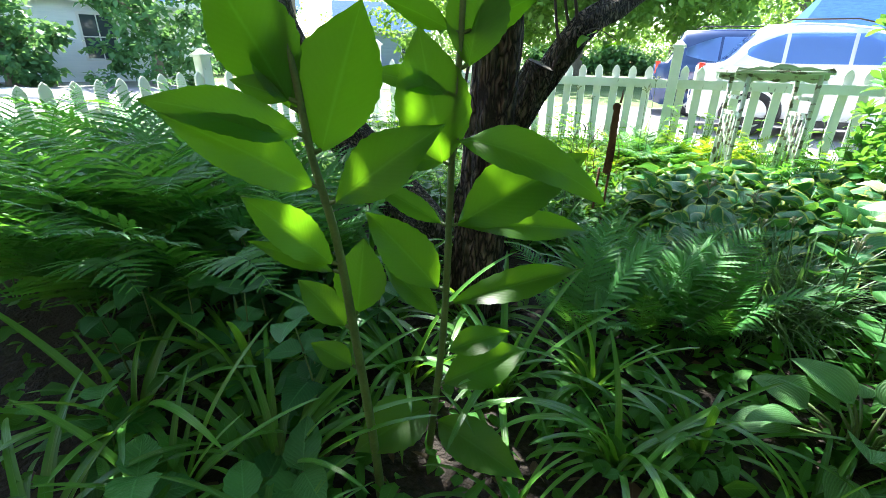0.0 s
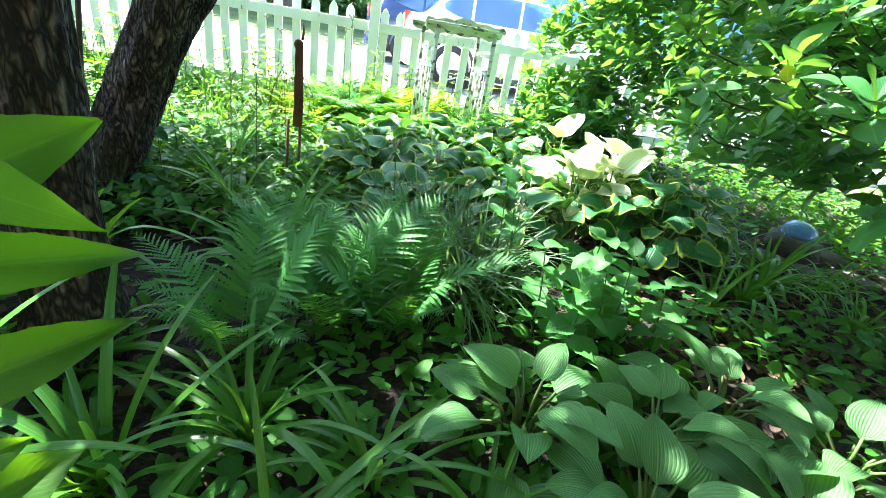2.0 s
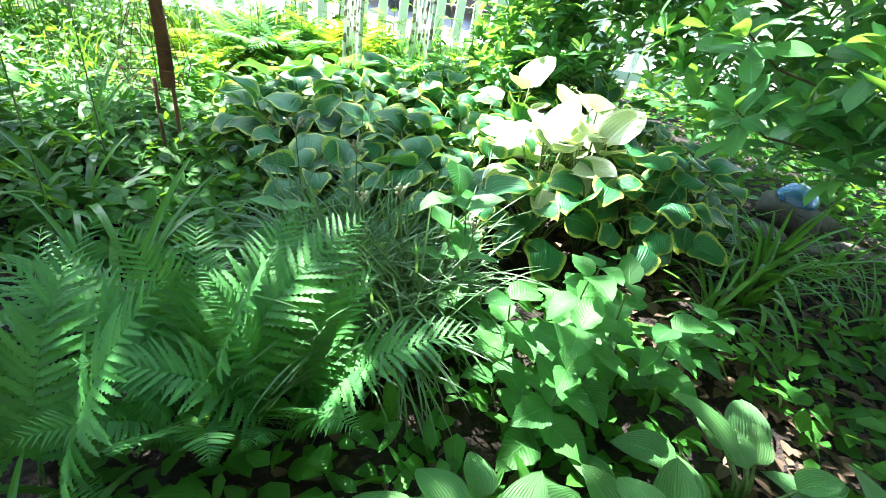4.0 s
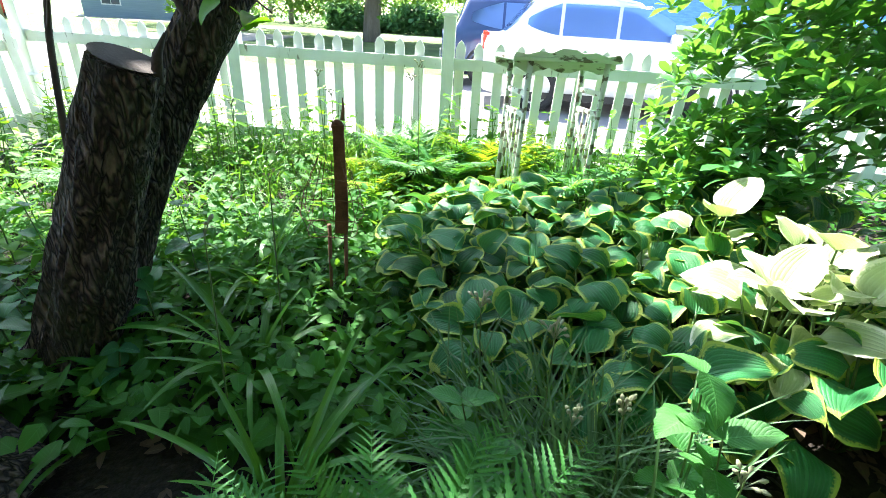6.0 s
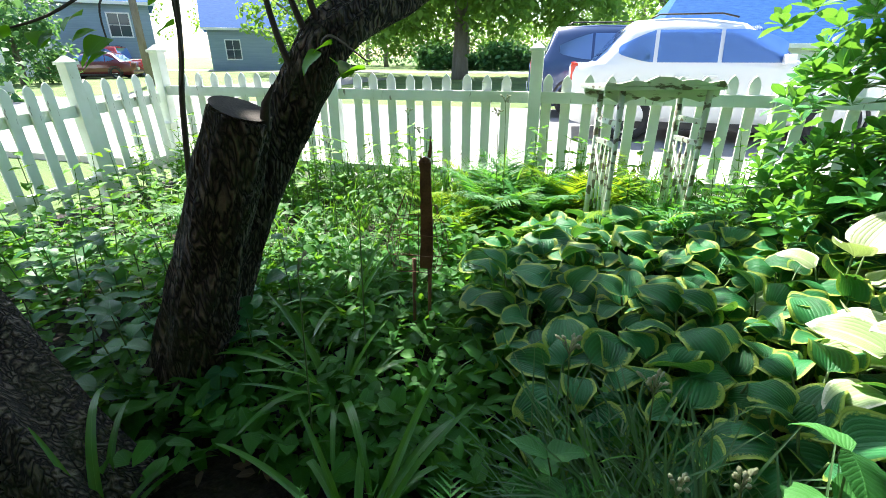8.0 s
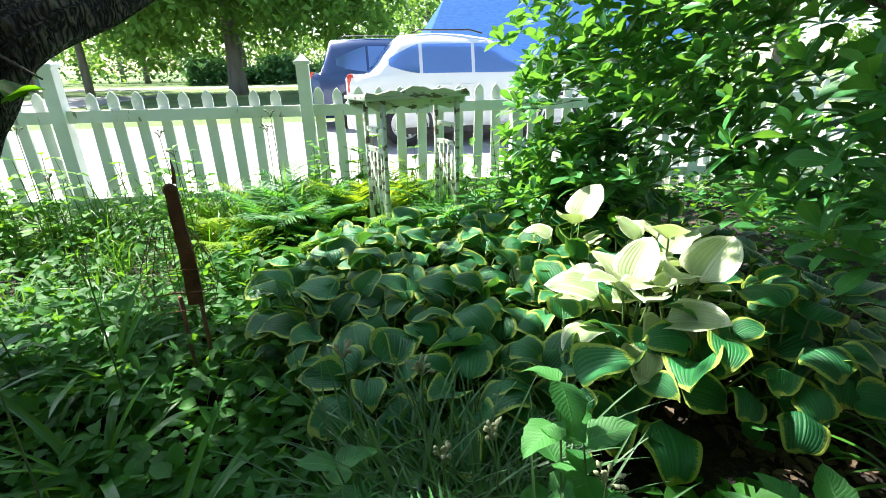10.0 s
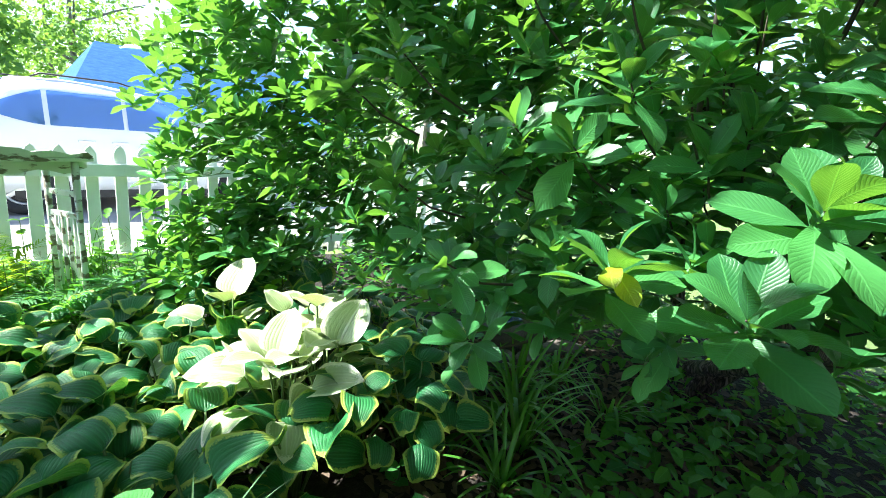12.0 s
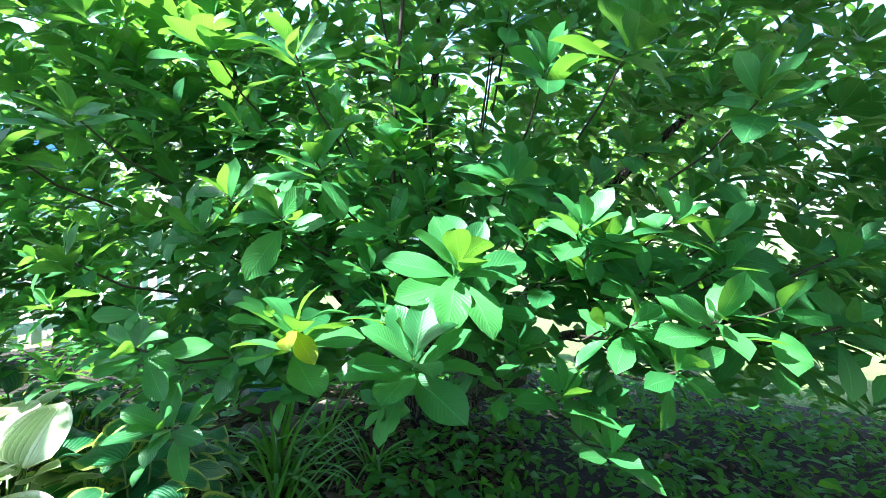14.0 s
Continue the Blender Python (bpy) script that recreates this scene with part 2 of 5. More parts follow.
def paint_car(name, colour, rough=0.2):
    m, n, l, b = material(name, rough)
    l.new(mixed(n, l, grain(n, l, 2, 3), colour, tuple(c * 0.93 for c in colour)), b.inputs["Base Color"])
    b.inputs["Coat Weight"].default_value, b.inputs["Coat Roughness"].default_value = 0.7, 0.06
    return m


MAT["car_white"] = paint_car("white_car_paint", (0.78, 0.79, 0.80))
MAT["car_blue"] = paint_car("dark_blue_car_paint", (0.03, 0.06, 0.15))
MAT["car_red"] = paint_car("red_car_paint", (0.50, 0.03, 0.03))
MAT["car_maroon"] = paint_car("maroon_car_paint", (0.14, 0.02, 0.03))
MAT["lamp_red"] = paint_car("red_lamp_plastic", (0.6, 0.05, 0.03))
MAT["trim_black"] = plain("black_plastic", (0.015, 0.015, 0.016), (0.03, 0.03, 0.03), 10, 0.5)
# car panes: the sky's reflection is put in as a blue base colour
m, n, l, b = material("car_glass_sky", 0.03)
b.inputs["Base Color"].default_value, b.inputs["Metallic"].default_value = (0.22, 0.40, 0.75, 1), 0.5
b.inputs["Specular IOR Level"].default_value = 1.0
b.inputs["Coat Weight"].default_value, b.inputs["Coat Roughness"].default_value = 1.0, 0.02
MAT["car_glass_sky"] = m
m, n, l, b = material("blue_glass", 0.08)
b.inputs["Base Color"].default_value = (0.22, 0.48, 0.85, 1)
b.inputs["Transmission Weight"].default_value = 0.75
bump(n, l, b, grain(n, l, 40, 3), 0.5, 0.01)
MAT["blue_glass"] = m
m, n, l, b = material("window_glass", 0.05)
b.inputs["Base Color"].default_value = (0.05, 0.07, 0.09, 1)
MAT["window"] = m

# ground: dark litter and soil in the garden, grass outside it
m, n, l, b = material("garden_ground", 0.95)
geo = n.new("ShaderNodeNewGeometry")
pos = n.new("ShaderNodeSeparateXYZ")
l.new(geo.outputs["Position"], pos.inputs[0])
P3 = geo.outputs["Position"]
soil = ramp(n, l, grain(n, l, 40, 8, P3), [(0.3, (0.006, 0.0045, 0.003)), (0.6, (0.02, 0.015, 0.01)), (0.8, (0.07, 0.05, 0.035))])
turf = ramp(n, l, maths(n, l, "ADD", maths(n, l, "MULTIPLY", grain(n, l, 0.35, 5, P3), 0.6), maths(n, l, "MULTIPLY", grain(n, l, 30, 6, P3), 0.4)), [(0.35, (0.07, 0.13, 0.03)), (0.65, (0.17, 0.25, 0.07))])
inside = maths(n, l, "MULTIPLY", maths(n, l, "GREATER_THAN", pos.outputs[0], -3.0), maths(n, l, "LESS_THAN", pos.outputs[1], 6.15))
inside = maths(n, l, "MULTIPLY", inside, maths(n, l, "LESS_THAN", pos.outputs[0], 5.4))
inside = maths(n, l, "MULTIPLY", inside, maths(n, l, "GREATER_THAN", pos.outputs[1], -3.0))
l.new(mixed(n, l, inside, turf, soil), b.inputs["Base Color"])
bump(n, l, b, grain(n, l, 55, 8, P3), 0.9, 0.03)
MAT["ground"] = m


# ---- mesh tools ----
def part(name, bm, mat, parent, label=""):
    """Links a bmesh as one mesh object under a thing or a part."""
    me = bpy.data.meshes.new(name)
    bm.to_mesh(me)
    bm.free()
    return shared(name, me, mat, parent, label)


def shared(name, me, mat, parent=None, label="", m=None):
    ob = new(name, me)
    if mat is not None and not me.materials:
        me.materials.append(mat)
    if parent is not None:
        ob.parent = parent
    if m is not None:
        ob.matrix_basis = m
    if label:
        ob["label"] = label
    return ob


def thing(name, label, category, group="", kind="", m=None):
    ob = new(name)
    ob.empty_display_size = 0.1
    if m is not None:
        ob.matrix_basis = m
    return tagged(ob, label, category, group, kind)


def smooth(bm):
    for f in bm.faces:
        f.smooth = True
    return bm


def box(sx, sy, sz, x=0.0, y=0.0, z=0.0, bevel=0.0, bm=None, rot=None):
    """A box from its sizes and its centre, edges rounded."""
    out = bm or bmesh.new()
    m = Matrix.Translation((x, y, z)) @ (rot or Matrix()) @ Matrix.Diagonal((sx, sy, sz, 1))
    verts = bmesh.ops.create_cube(out, size=1, matrix=m)["verts"]
    if bevel:
        edges = list({e for v in verts for e in v.link_edges})
        bmesh.ops.bevel(out, geom=edges, offset=bevel, segments=2, affect="EDGES", profile=0.7)
    return out


def tube(points, radii, sides=10, bm=None, wobble=0.0, cap=True, ridge=0.0):
    """A bent tapering tube through points."""
    out = bm or bmesh.new()
    pts = [Vector(p) for p in points]
    rings = []
    side = None
    for i, p in enumerate(pts):
        way = (pts[min(i + 1, len(pts) - 1)] - pts[max(i - 1, 0)]).normalized()
        if side is None:
            side = way.orthogonal().normalized()
        side = (side - way * side.dot(way)).normalized()
        other = way.cross(side)
        ring = []
        for k in range(sides):
            a = 2 * math.pi * k / sides
            r = radii[i] * (1 + wobble * noise.noise(Vector((math.cos(a) * 2.1, math.sin(a) * 2.1, p.z * 3.0 + p.x))))
            r *= 1 + ridge * noise.noise(Vector((math.cos(a) * 7.0, math.sin(a) * 7.0, p.z * 5.0 + p.x * 3)))
            ring.append(out.verts.new(p + (side * math.cos(a) + other * math.sin(a)) * r))
        rings.append(ring)
    for a, b in zip(rings, rings[1:]):
        for k in range(sides):
            out.faces.new((a[k], a[(k + 1) % sides], b[(k + 1) % sides], b[k]))
    if cap:
        out.faces.new(list(reversed(rings[0])))
        out.faces.new(rings[-1])
    return smooth(out)


def curve_points(points, steps):
    """Points of a smooth line through the given ones."""
    pts = [Vector(p) for p in points]
    out = []
    for i in range(len(pts) - 1):
        a, b, c, d = pts[max(i - 1, 0)], pts[i], pts[i + 1], pts[min(i + 2, len(pts) - 1)]
        for k in range(steps):
            t = k / steps
            out.append(0.5 * ((2 * b) + (c - a) * t + (2 * a - 5 * b + 4 * c - d) * t * t + (3 * b - a - 3 * c + d) * t ** 3))
    return out + [pts[-1]]


def blade(length, width, nl, nw, front=0.8, power=0.8, bend=0.5, cup=0.15, wave=0.0, seed=0, tooth=0.0, tip=0.0):
    """A leaf from the origin along +x, its upper side to +z: points, four-sided faces and blade coordinates.
    front: where it is widest (1: the middle); bend: how far it arches down, in radians; cup: how far its sides rise."""
    r = np.random.default_rng(seed)
    u = np.linspace(0, 1, nl + 1)
    ph = r.uniform(0, 6.28, 3)
    ang = -bend * u + 0.0
    seg = np.cumsum(np.r_[0, np.cos(ang[:-1] + np.diff(ang) / 2)]) * length / nl
    hgt = np.cumsum(np.r_[0, np.sin(ang[:-1] + np.diff(ang) / 2)]) * length / nl
    w = width / 2 * np.maximum(np.sin(np.pi * np.clip(u, 0, 1) ** front), 0) ** power
    w[0], w[-1] = max(w[0], width * 0.02), max(w[-1], width * tip)
    if tooth:
        w[1:-1] *= 1 + tooth * np.where(np.arange(1, nl) % 2, 1, -1)
    v = np.linspace(-1, 1, nw + 1)
    X = np.repeat(seg[:, None], nw + 1, 1)
    Y = w[:, None] * v[None]
    Z = hgt[:, None] + cup * np.abs(Y) + wave * length * np.abs(v)[None] ** 2 * np.sin(9 * u[:, None] + ph[0] + (v[None] > 0) * 1.9)
    V = np.stack([X, Y, Z], -1).reshape(-1, 3)
    i, j = np.meshgrid(np.arange(nl), np.arange(nw), indexing="ij")
    a = (i * (nw + 1) + j).ravel()
    F = np.stack([a, a + nw + 1, a + nw + 2, a + 1], 1)
    UV = np.stack([np.repeat(u[:, None], nw + 1, 1), np.repeat((v[None] + 1) / 2, nl + 1, 0)], -1).reshape(-1, 2)
    return V, F, UV


def turns(az, el, roll):
    """Turning matrices for leaves that point along azimuth and elevation, rolled about their length (arrays, radians)."""
    ca, sa, ce, se, cr, sr = np.cos(az), np.sin(az), np.cos(el), np.sin(el), np.cos(roll), np.sin(roll)
    x = np.stack([ca * ce, sa * ce, se], -1)
    y0 = np.stack([-sa, ca, np.zeros_like(az)], -1)
    z0 = np.cross(x, y0)
    y = y0 * cr[:, None] + z0 * sr[:, None]
    return np.stack([x, y, np.cross(x, y)], -1)


def joined(leaves):
    """Many leaves as one set of points, faces and coordinates; leaves: (template, place, turn, size) with arrays."""
    Vs, Fs, Us, base = [], [], [], 0
    for (V, F, UV), place, turn, size in leaves:
        k = len(place)
        pts = np.einsum("kij,vj->kvi", turn, V) * np.reshape(size, (k, 1, 1)) + place[:, None]
        Vs.append(pts.reshape(-1, 3))
        Fs.append((F[None] + (np.arange(k) * len(V))[:, None, None] + base).reshape(-1, 4))
        Us.append(np.tile(UV, (k, 1)))
        base += k * len(V)
    return np.concatenate(Vs), np.concatenate(Fs), np.concatenate(Us)


def mesh(name, V, F, UV, mat):
    me = bpy.data.meshes.new(name)
    me.vertices.add(len(V))
    me.vertices.foreach_set("co", np.ascontiguousarray(V, np.float32).ravel())
    me.loops.add(F.size)
    me.loops.foreach_set("vertex_index", np.ascontiguousarray(F, np.int32).ravel())
    me.polygons.add(len(F))
    me.polygons.foreach_set("loop_start", np.arange(0, F.size, 4, dtype=np.int32))
    me.polygons.foreach_set("loop_total", np.full(len(F), 4, np.int32))
    me.polygons.foreach_set("use_smooth", np.ones(len(F), bool))
    me.update(calc_edges=True)
    layer = me.uv_layers.new(name="UVMap")
    layer.data.foreach_set("uv", np.ascontiguousarray(UV[F.ravel()], np.float32).ravel())
    me.materials.append(mat)
    me.validate()
    return me


def cloud(name, templates, place, az, el, roll, size, mat):
    """One mesh of leaves dealt out over several templates."""
    k = len(place)
    T = turns(az, el, roll)
    pick = rng.integers(0, len(templates), k)
    return mesh(name, *joined([(t, place[pick == i], T[pick == i], size[pick == i]) for i, t in enumerate(templates) if (pick == i).any()]), mat)


def at(p, az, el, roll, s=1.0):
    """The pose of one leaf."""
    T = turns(np.array([az]), np.array([el]), np.array([roll]))[0]
    return Matrix.Translation(p) @ Matrix(T.tolist()).to_4x4() @ Matrix.Diagonal((s, s, s, 1))


def aimed(p, along, face, s):
    """The pose of one leaf that grows along one way and turns its upper side to another."""
    x = Vector(along).normalized()
    z = (Vector(face) - x * x.dot(Vector(face))).normalized()
    return Matrix.Translation(p) @ Matrix((x, z.cross(x), z)).transposed().to_4x4() @ Matrix.Diagonal((s, s, s, 1))


# ---- setting ----
def spread(limit, near, count):
    t = np.linspace(-1, 1, count)
    return np.sign(t) * (near * np.abs(t) + (limit - near) * np.abs(t) ** 5)


def make_ground():
    xs, ys = spread(900, 14, 121) + 1, spread(900, 14, 121) + 3
    X, Y = np.meshgrid(xs, ys, indexing="ij")
    inside = (X > -2.9) & (X < 5.2) & (Y < 6.1) & (Y > -3)
    Z = np.where(inside, 0.018 * np.sin(X * 5.1 + 1) * np.sin(Y * 4.3) + 0.012 * np.sin(X * 11 + Y * 7), 0.0)
    V = np.stack([X, Y, Z], -1).reshape(-1, 3)
    i, j = np.meshgrid(np.arange(120), np.arange(120), indexing="ij")
    a = (i * 121 + j).ravel()
    F = np.stack([a, a + 121, a + 122, a + 1], 1)
    tagged(new("ground", mesh("ground", V, F, V[:, :2] * 0.1, MAT["ground"])), "dark leaf-littered garden soil with lawn beyond the fence", "ground", kind="structure")


make_ground()
road = part("road", box(120, 6.0, 0.04, 0, 10.9, 0.0), MAT["asphalt"], None)
tagged(road, "sun-bleached grey street with parked cars on it", "road", kind="structure")
road2 = part("road", box(5.0, 120, 0.04, -11.5, -30, 0.004), MAT["asphalt"], None)
tagged(road2, "grey side street beyond the side fence", "road", kind="structure")
road3 = part("road", box(160, 5.0, 0.03, 0, 42, 0.0), MAT["asphalt"], None)
tagged(road3, "pale street beyond the far lawn", "road", kind="structure")


def make_pavement():
    walk_way = thing("pavement", "pale sunlit concrete pavement of square slabs along the fence", "pavement", kind="structure")
    bm = box(1.48, 1.46, 0.10, bevel=0.008)
    me = bpy.data.meshes.new("slab")
    bm.to_mesh(me)
    bm.free()
    for k in range(26):
        shared("slab", me, MAT["concrete"], walk_way, m=pose(-16 + 1.5 * k, 7.1, 0.03 + 0.003 * rnd.random()))


make_pavement()

# ---- unseen wall, added behind the path to cut fill light from the sky ----
MAT["block_wall"] = plain("block_wall_brick", (0.07, 0.05, 0.04), (0.15, 0.11, 0.09), 8, 0.9, 0, 0.6, 0.01, (1, 1, 3))
tagged(part("light_block_wall", box(13, 0.25, 5.6, 1.2, -2.25, 2.8, 0.01), MAT["block_wall"], None), "added unseen dark wall behind the path that blocks sky light", "wall", kind="structure")

# ---- picket fences ----
FRONT = 6.02


def picket_mesh(h=1.0, w=0.078, t=0.02):
    bm = bmesh.new()
    outline = [(-w / 2, 0), (w / 2, 0), (w / 2, h - 0.055), (w * 0.28, h - 0.02), (0, h), (-w * 0.28, h - 0.02), (-w / 2, h - 0.055)]
    f = bm.faces.new([bm.verts.new((x, -t / 2, z)) for x, z in outline])
    ext = bmesh.ops.extrude_face_region(bm, geom=[f])["geom"]
    bmesh.ops.translate(bm, verts=[v for v in ext if isinstance(v, bmesh.types.BMVert)], vec=(0, t, 0))
    bmesh.ops.recalc_face_normals(bm, faces=bm.faces)
    bmesh.ops.bevel(bm, geom=bm.edges[:], offset=0.0025, segments=1, affect="EDGES")
    me = bpy.data.meshes.new("picket")
    bm.to_mesh(me)
    bm.free()
    return me


def post_mesh(h, w=0.095):
    bm = box(w, w, h, 0, 0, h / 2, 0.004)
    box(w + 0.03, w + 0.03, 0.025, 0, 0, h + 0.0125, 0.004, bm)
    bmesh.ops.create_cone(bm, cap_ends=True, segments=4, radius1=(w + 0.01) * 0.7, radius2=0.012, depth=0.045, matrix=Matrix.Translation((0, 0, h + 0.047)) @ pose(0, 0, 0, 0, 0, 45))
    me = bpy.data.meshes.new("post")
    bm.to_mesh(me)
    bm.free()
    return me


PICKET, POST = picket_mesh(), post_mesh(1.23)


def make_fence(label, origin, turn, posts, first, last, step, rails, fall=0.0):
    """A fence along its own x axis: posts, rails on the garden side and pickets on the street side."""
    fence = thing("picket_fence", label, "fence", "garden fences", m=pose(*origin, 0, 0, turn) @ pose(0, 0, 0, 0, fall, 0))
    for x, h in posts:
        shared("post", POST, MAT["fence"], fence, m=pose(x, 0, 0, rnd.uniform(-0.6, 0.6), rnd.uniform(-0.6, 0.6), 0) @ Matrix.Diagonal((1, 1, h / 1.3, 1)))
    for a, b in zip(posts, posts[1:]):
        for z in rails:
            bm = box(b[0] - a[0] - 0.1, 0.038, 0.088, (a[0] + b[0]) / 2, 0.0, z, 0.004)
            part("rail", bm, MAT["fence"], fence)
    x = first
    while x < last:
        if all(abs(x - p[0]) > 0.075 for p in posts):
            shared("picket", PICKET, MAT["fence"], fence, m=pose(x + rnd.uniform(-0.005, 0.005), 0.032, 0.06 + rnd.uniform(-0.008, 0.006), 0, rnd.uniform(-0.8, 0.8), rnd.uniform(-1, 1)))
        x += step
    return fence


make_fence("white-painted wooden picket fence in shade along the street", (0, FRONT, 0), 0,
           [(-2.93, 1.3), (-1.08, 1.3), (0.70, 1.3), (2.46, 1.03), (4.25, 1.03), (6.0, 1.03)], -2.86, 5.95, 0.166, (0.22, 0.885))
make_fence("sunlit white picket fence along the side of the garden", (-2.93, FRONT, 0), -90,
           [(0.0, 0.6), (0.86, 1.24), (2.6, 1.24), (4.4, 1.24), (6.2, 1.24), (8.0, 1.24)], 0.13, 7.95, 0.16, (0.24, 0.82), 2.6)


# ---- trees of the garden ----
def trunk(name, points, radii, parent, label="", sides=56, wobble=0.22):
    pts = curve_points(points, 14)
    t = np.linspace(0, len(points) - 1, len(pts))
    rr = np.interp(t, range(len(points)), radii)
    return part(name, tube(pts, list(rr), sides, wobble=wobble, ridge=0.16), MAT["bark"], parent, label)


CROWN = [blade(1, 0.55, 3, 2, 0.75, 0.8, 0.5, 0.2, 0.02, s) for s in range(4)]


def ball(n, c, r):
    d = rng.normal(size=(n, 3))
    d /= np.linalg.norm(d, axis=1)[:, None]
    return np.array(c) + d * np.array(r) * (rng.uniform(0, 1, (n, 1)) ** 0.45)


def crown(name, blobs, size, mat, parent, templates=CROWN, label=""):
    """Clumps of leaves: blobs of (count, centre, radii), each broken into small clusters with gaps."""
    spots = []
    for count, c, r in blobs:
        heads = ball(max(4, count // 26), c, r)
        for h in heads:
            spots.append(h + rng.normal(size=(26, 3)) * np.array(r) * 0.11)
    p = np.concatenate(spots)
    k = len(p)
    me = cloud(name, templates, p, rng.uniform(0, 6.28, k), rng.normal(-0.3, 0.45, k), rng.normal(0, 0.5, k), size * rng.uniform(0.6, 1.25, k), mat)
    ob = shared(name, me, None, parent, label)
    ob["kind"] = "stuff"
    return ob


leaning = thing("tree", "leaning tree with rough mossy bark and a sawn-off stub", "tree", "garden trees")
trunk("trunk", [(-0.42, 3.30, -0.05), (-0.30, 3.34, 0.3), (-0.11, 3.40, 0.70), (-0.03, 3.44, 0.88), (0.04, 3.46, 0.99), (0.13, 3.46, 1.12), (0.20, 3.49, 1.23), (0.28, 3.60, 1.32), (0.40, 3.80, 1.42), (0.62, 4.15, 1.72), (1.0, 4.7, 2.6), (1.1, 5.4, 3.4), (1.0, 6.0, 4.3)],
      [0.17, 0.12, 0.095, 0.09, 0.086, 0.083, 0.08, 0.075, 0.07, 0.062, 0.05, 0.04, 0.03], leaning)
stub = trunk("stub", [(-0.40, 3.20, -0.05), (-0.29, 3.20, 0.2), (-0.13, 3.20, 0.58), (0.075, 3.19, 1.05)], [0.17, 0.125, 0.10, 0.085], leaning, "thick sawn-off stub with grey cut top")
bm = bmesh.new()
bmesh.ops.create_circle(bm, cap_ends=True, segments=20, radius=0.082, matrix=Matrix.Translation((0.079, 3.19, 1.058)) @ pose(0, 0, 0, 0, 23, 0))
part("cut_face", bm, MAT["cut"], stub)
part("splinter", tube([(0.14, 3.2, 1.0), (0.155, 3.2, 1.07), (0.185, 3.2, 1.12)], [0.016, 0.012, 0.003], 6), MAT["cut"], stub)
for pts in ([(0.13, 3.40, 1.14), (0.09, 3.38, 1.30), (0.04, 3.34, 1.7)], [(0.17, 3.46, 1.22), (0.12, 3.42, 1.4), (0.08, 3.3, 1.8)], [(0.2, 3.47, 1.26), (0.17, 3.42, 1.45), (0.13, 3.3, 1.9)]):
    part("twig", tube(curve_points(pts, 5), list(np.linspace(0.012, 0.006, 11)), 6), MAT["dark_stem"], leaning)
# added branch, out of view, reaching up to the high shading clump
part("branch", tube(curve_points([(1.0, 4.7, 2.6), (1.25, 4.5, 4.4), (1.25, 4.2, 5.9)], 6), list(np.linspace(0.045, 0.02, 13)), 10, wobble=0.2), MAT["bark"], leaning)
part("branch", tube(curve_points([(0.6, 4.12, 1.70), (-0.1, 4.6, 2.9), (-1.0, 5.2, 4.0)], 6), list(np.linspace(0.06, 0.02, 13)), 10, wobble=0.2), MAT["bark"], leaning)
part("shoot", tube(curve_points([(0.26, 3.35, 1.22), (0.34, 3.26, 1.24), (0.46, 3.2, 1.18)], 5), list(np.linspace(0.005, 0.002, 11)), 5), MAT["dark_stem"], leaning)
HEART = [mesh("leaf", *blade(1, 0.95, 8, 4, 0.5, 0.6, b, 0.2, 0.02, 190 + i), MAT["tall_leaf"]) for i, b in enumerate((0.5, 0.9))]
for x, y, z in ((0.34, 3.26, 1.22), (0.37, 3.22, 1.17), (0.42, 3.2, 1.17), (0.46, 3.2, 1.16), (0.30, 3.27, 1.2)):
    shared("leaf", HEART[rnd.randrange(2)], None, leaning, m=at((x, y, z), rnd.uniform(3.5, 6.0), radians(rnd.uniform(-30, 5)), rnd.uniform(-0.4, 0.4), rnd.uniform(0.06, 0.085)))
# unseen crown: clumps set along the sun's path to shade chosen spots
crown("crown", [(200, (0.9, 4.5, 4.2), (1.1, 0.7, 0.6)), (700, (0.9, 5.0, 4.0), (0.55, 0.4, 0.3)), (4200, (1.25, 4.2, 6.0), (1.25, 1.15, 0.5)), (900, (-0.85, 6.3, 4.5), (0.75, 0.85, 0.6)), (900, (-1.6, 6.0, 4.3), (0.9, 0.8, 0.7)), (620, (-0.9, 5.1, 4.2), (1.1, 0.8, 0.7)), (420, (-1.9, 4.6, 4.0), (1.0, 1.0, 0.7))], 0.16, MAT["crown"], leaning)

dark = thing("tree", "upright tree trunk with dark furrowed bark", "tree", "garden trees")
trunk("trunk", [(0.15, 2.17, -0.05), (0.16, 2.17, 0.2), (0.17, 2.17, 0.5), (0.19, 2.16, 1.0), (0.23, 2.18, 1.6), (0.4, 2.6, 2.8), (0.6, 3.6, 3.6)],
      [0.15, 0.105, 0.092, 0.086, 0.085, 0.07, 0.03], dark)
part("branch", tube(curve_points([(0.3, 2.5, 2.2), (-0.2, 3.0, 3.0), (-0.7, 3.6, 3.7)], 6), list(np.linspace(0.05, 0.02, 13)), 10, wobble=0.2), MAT["bark"], dark)
# unseen crown, its clumps added to dim sun and sky over the beds
crown("crown", [(300, (0.6, 3.9, 3.8), (1.4, 0.8, 0.7)), (260, (-0.75, 4.0, 3.9), (0.9, 0.6, 0.5)), (2600, (0.8, 1.2, 3.6), (2.0, 1.8, 0.5)), (1300, (2.2, -0.4, 3.4), (1.4, 1.4, 0.5)), (3000, (-0.1, 1.9, 3.4), (1.4, 1.1, 0.45)), (450, (2.4, 2.7, 4.3), (1.3, 1.2, 0.4)), (600, (3.4, 1.6, 3.9), (1.2, 1.2, 0.4))], 0.19, MAT["crown"], dark)

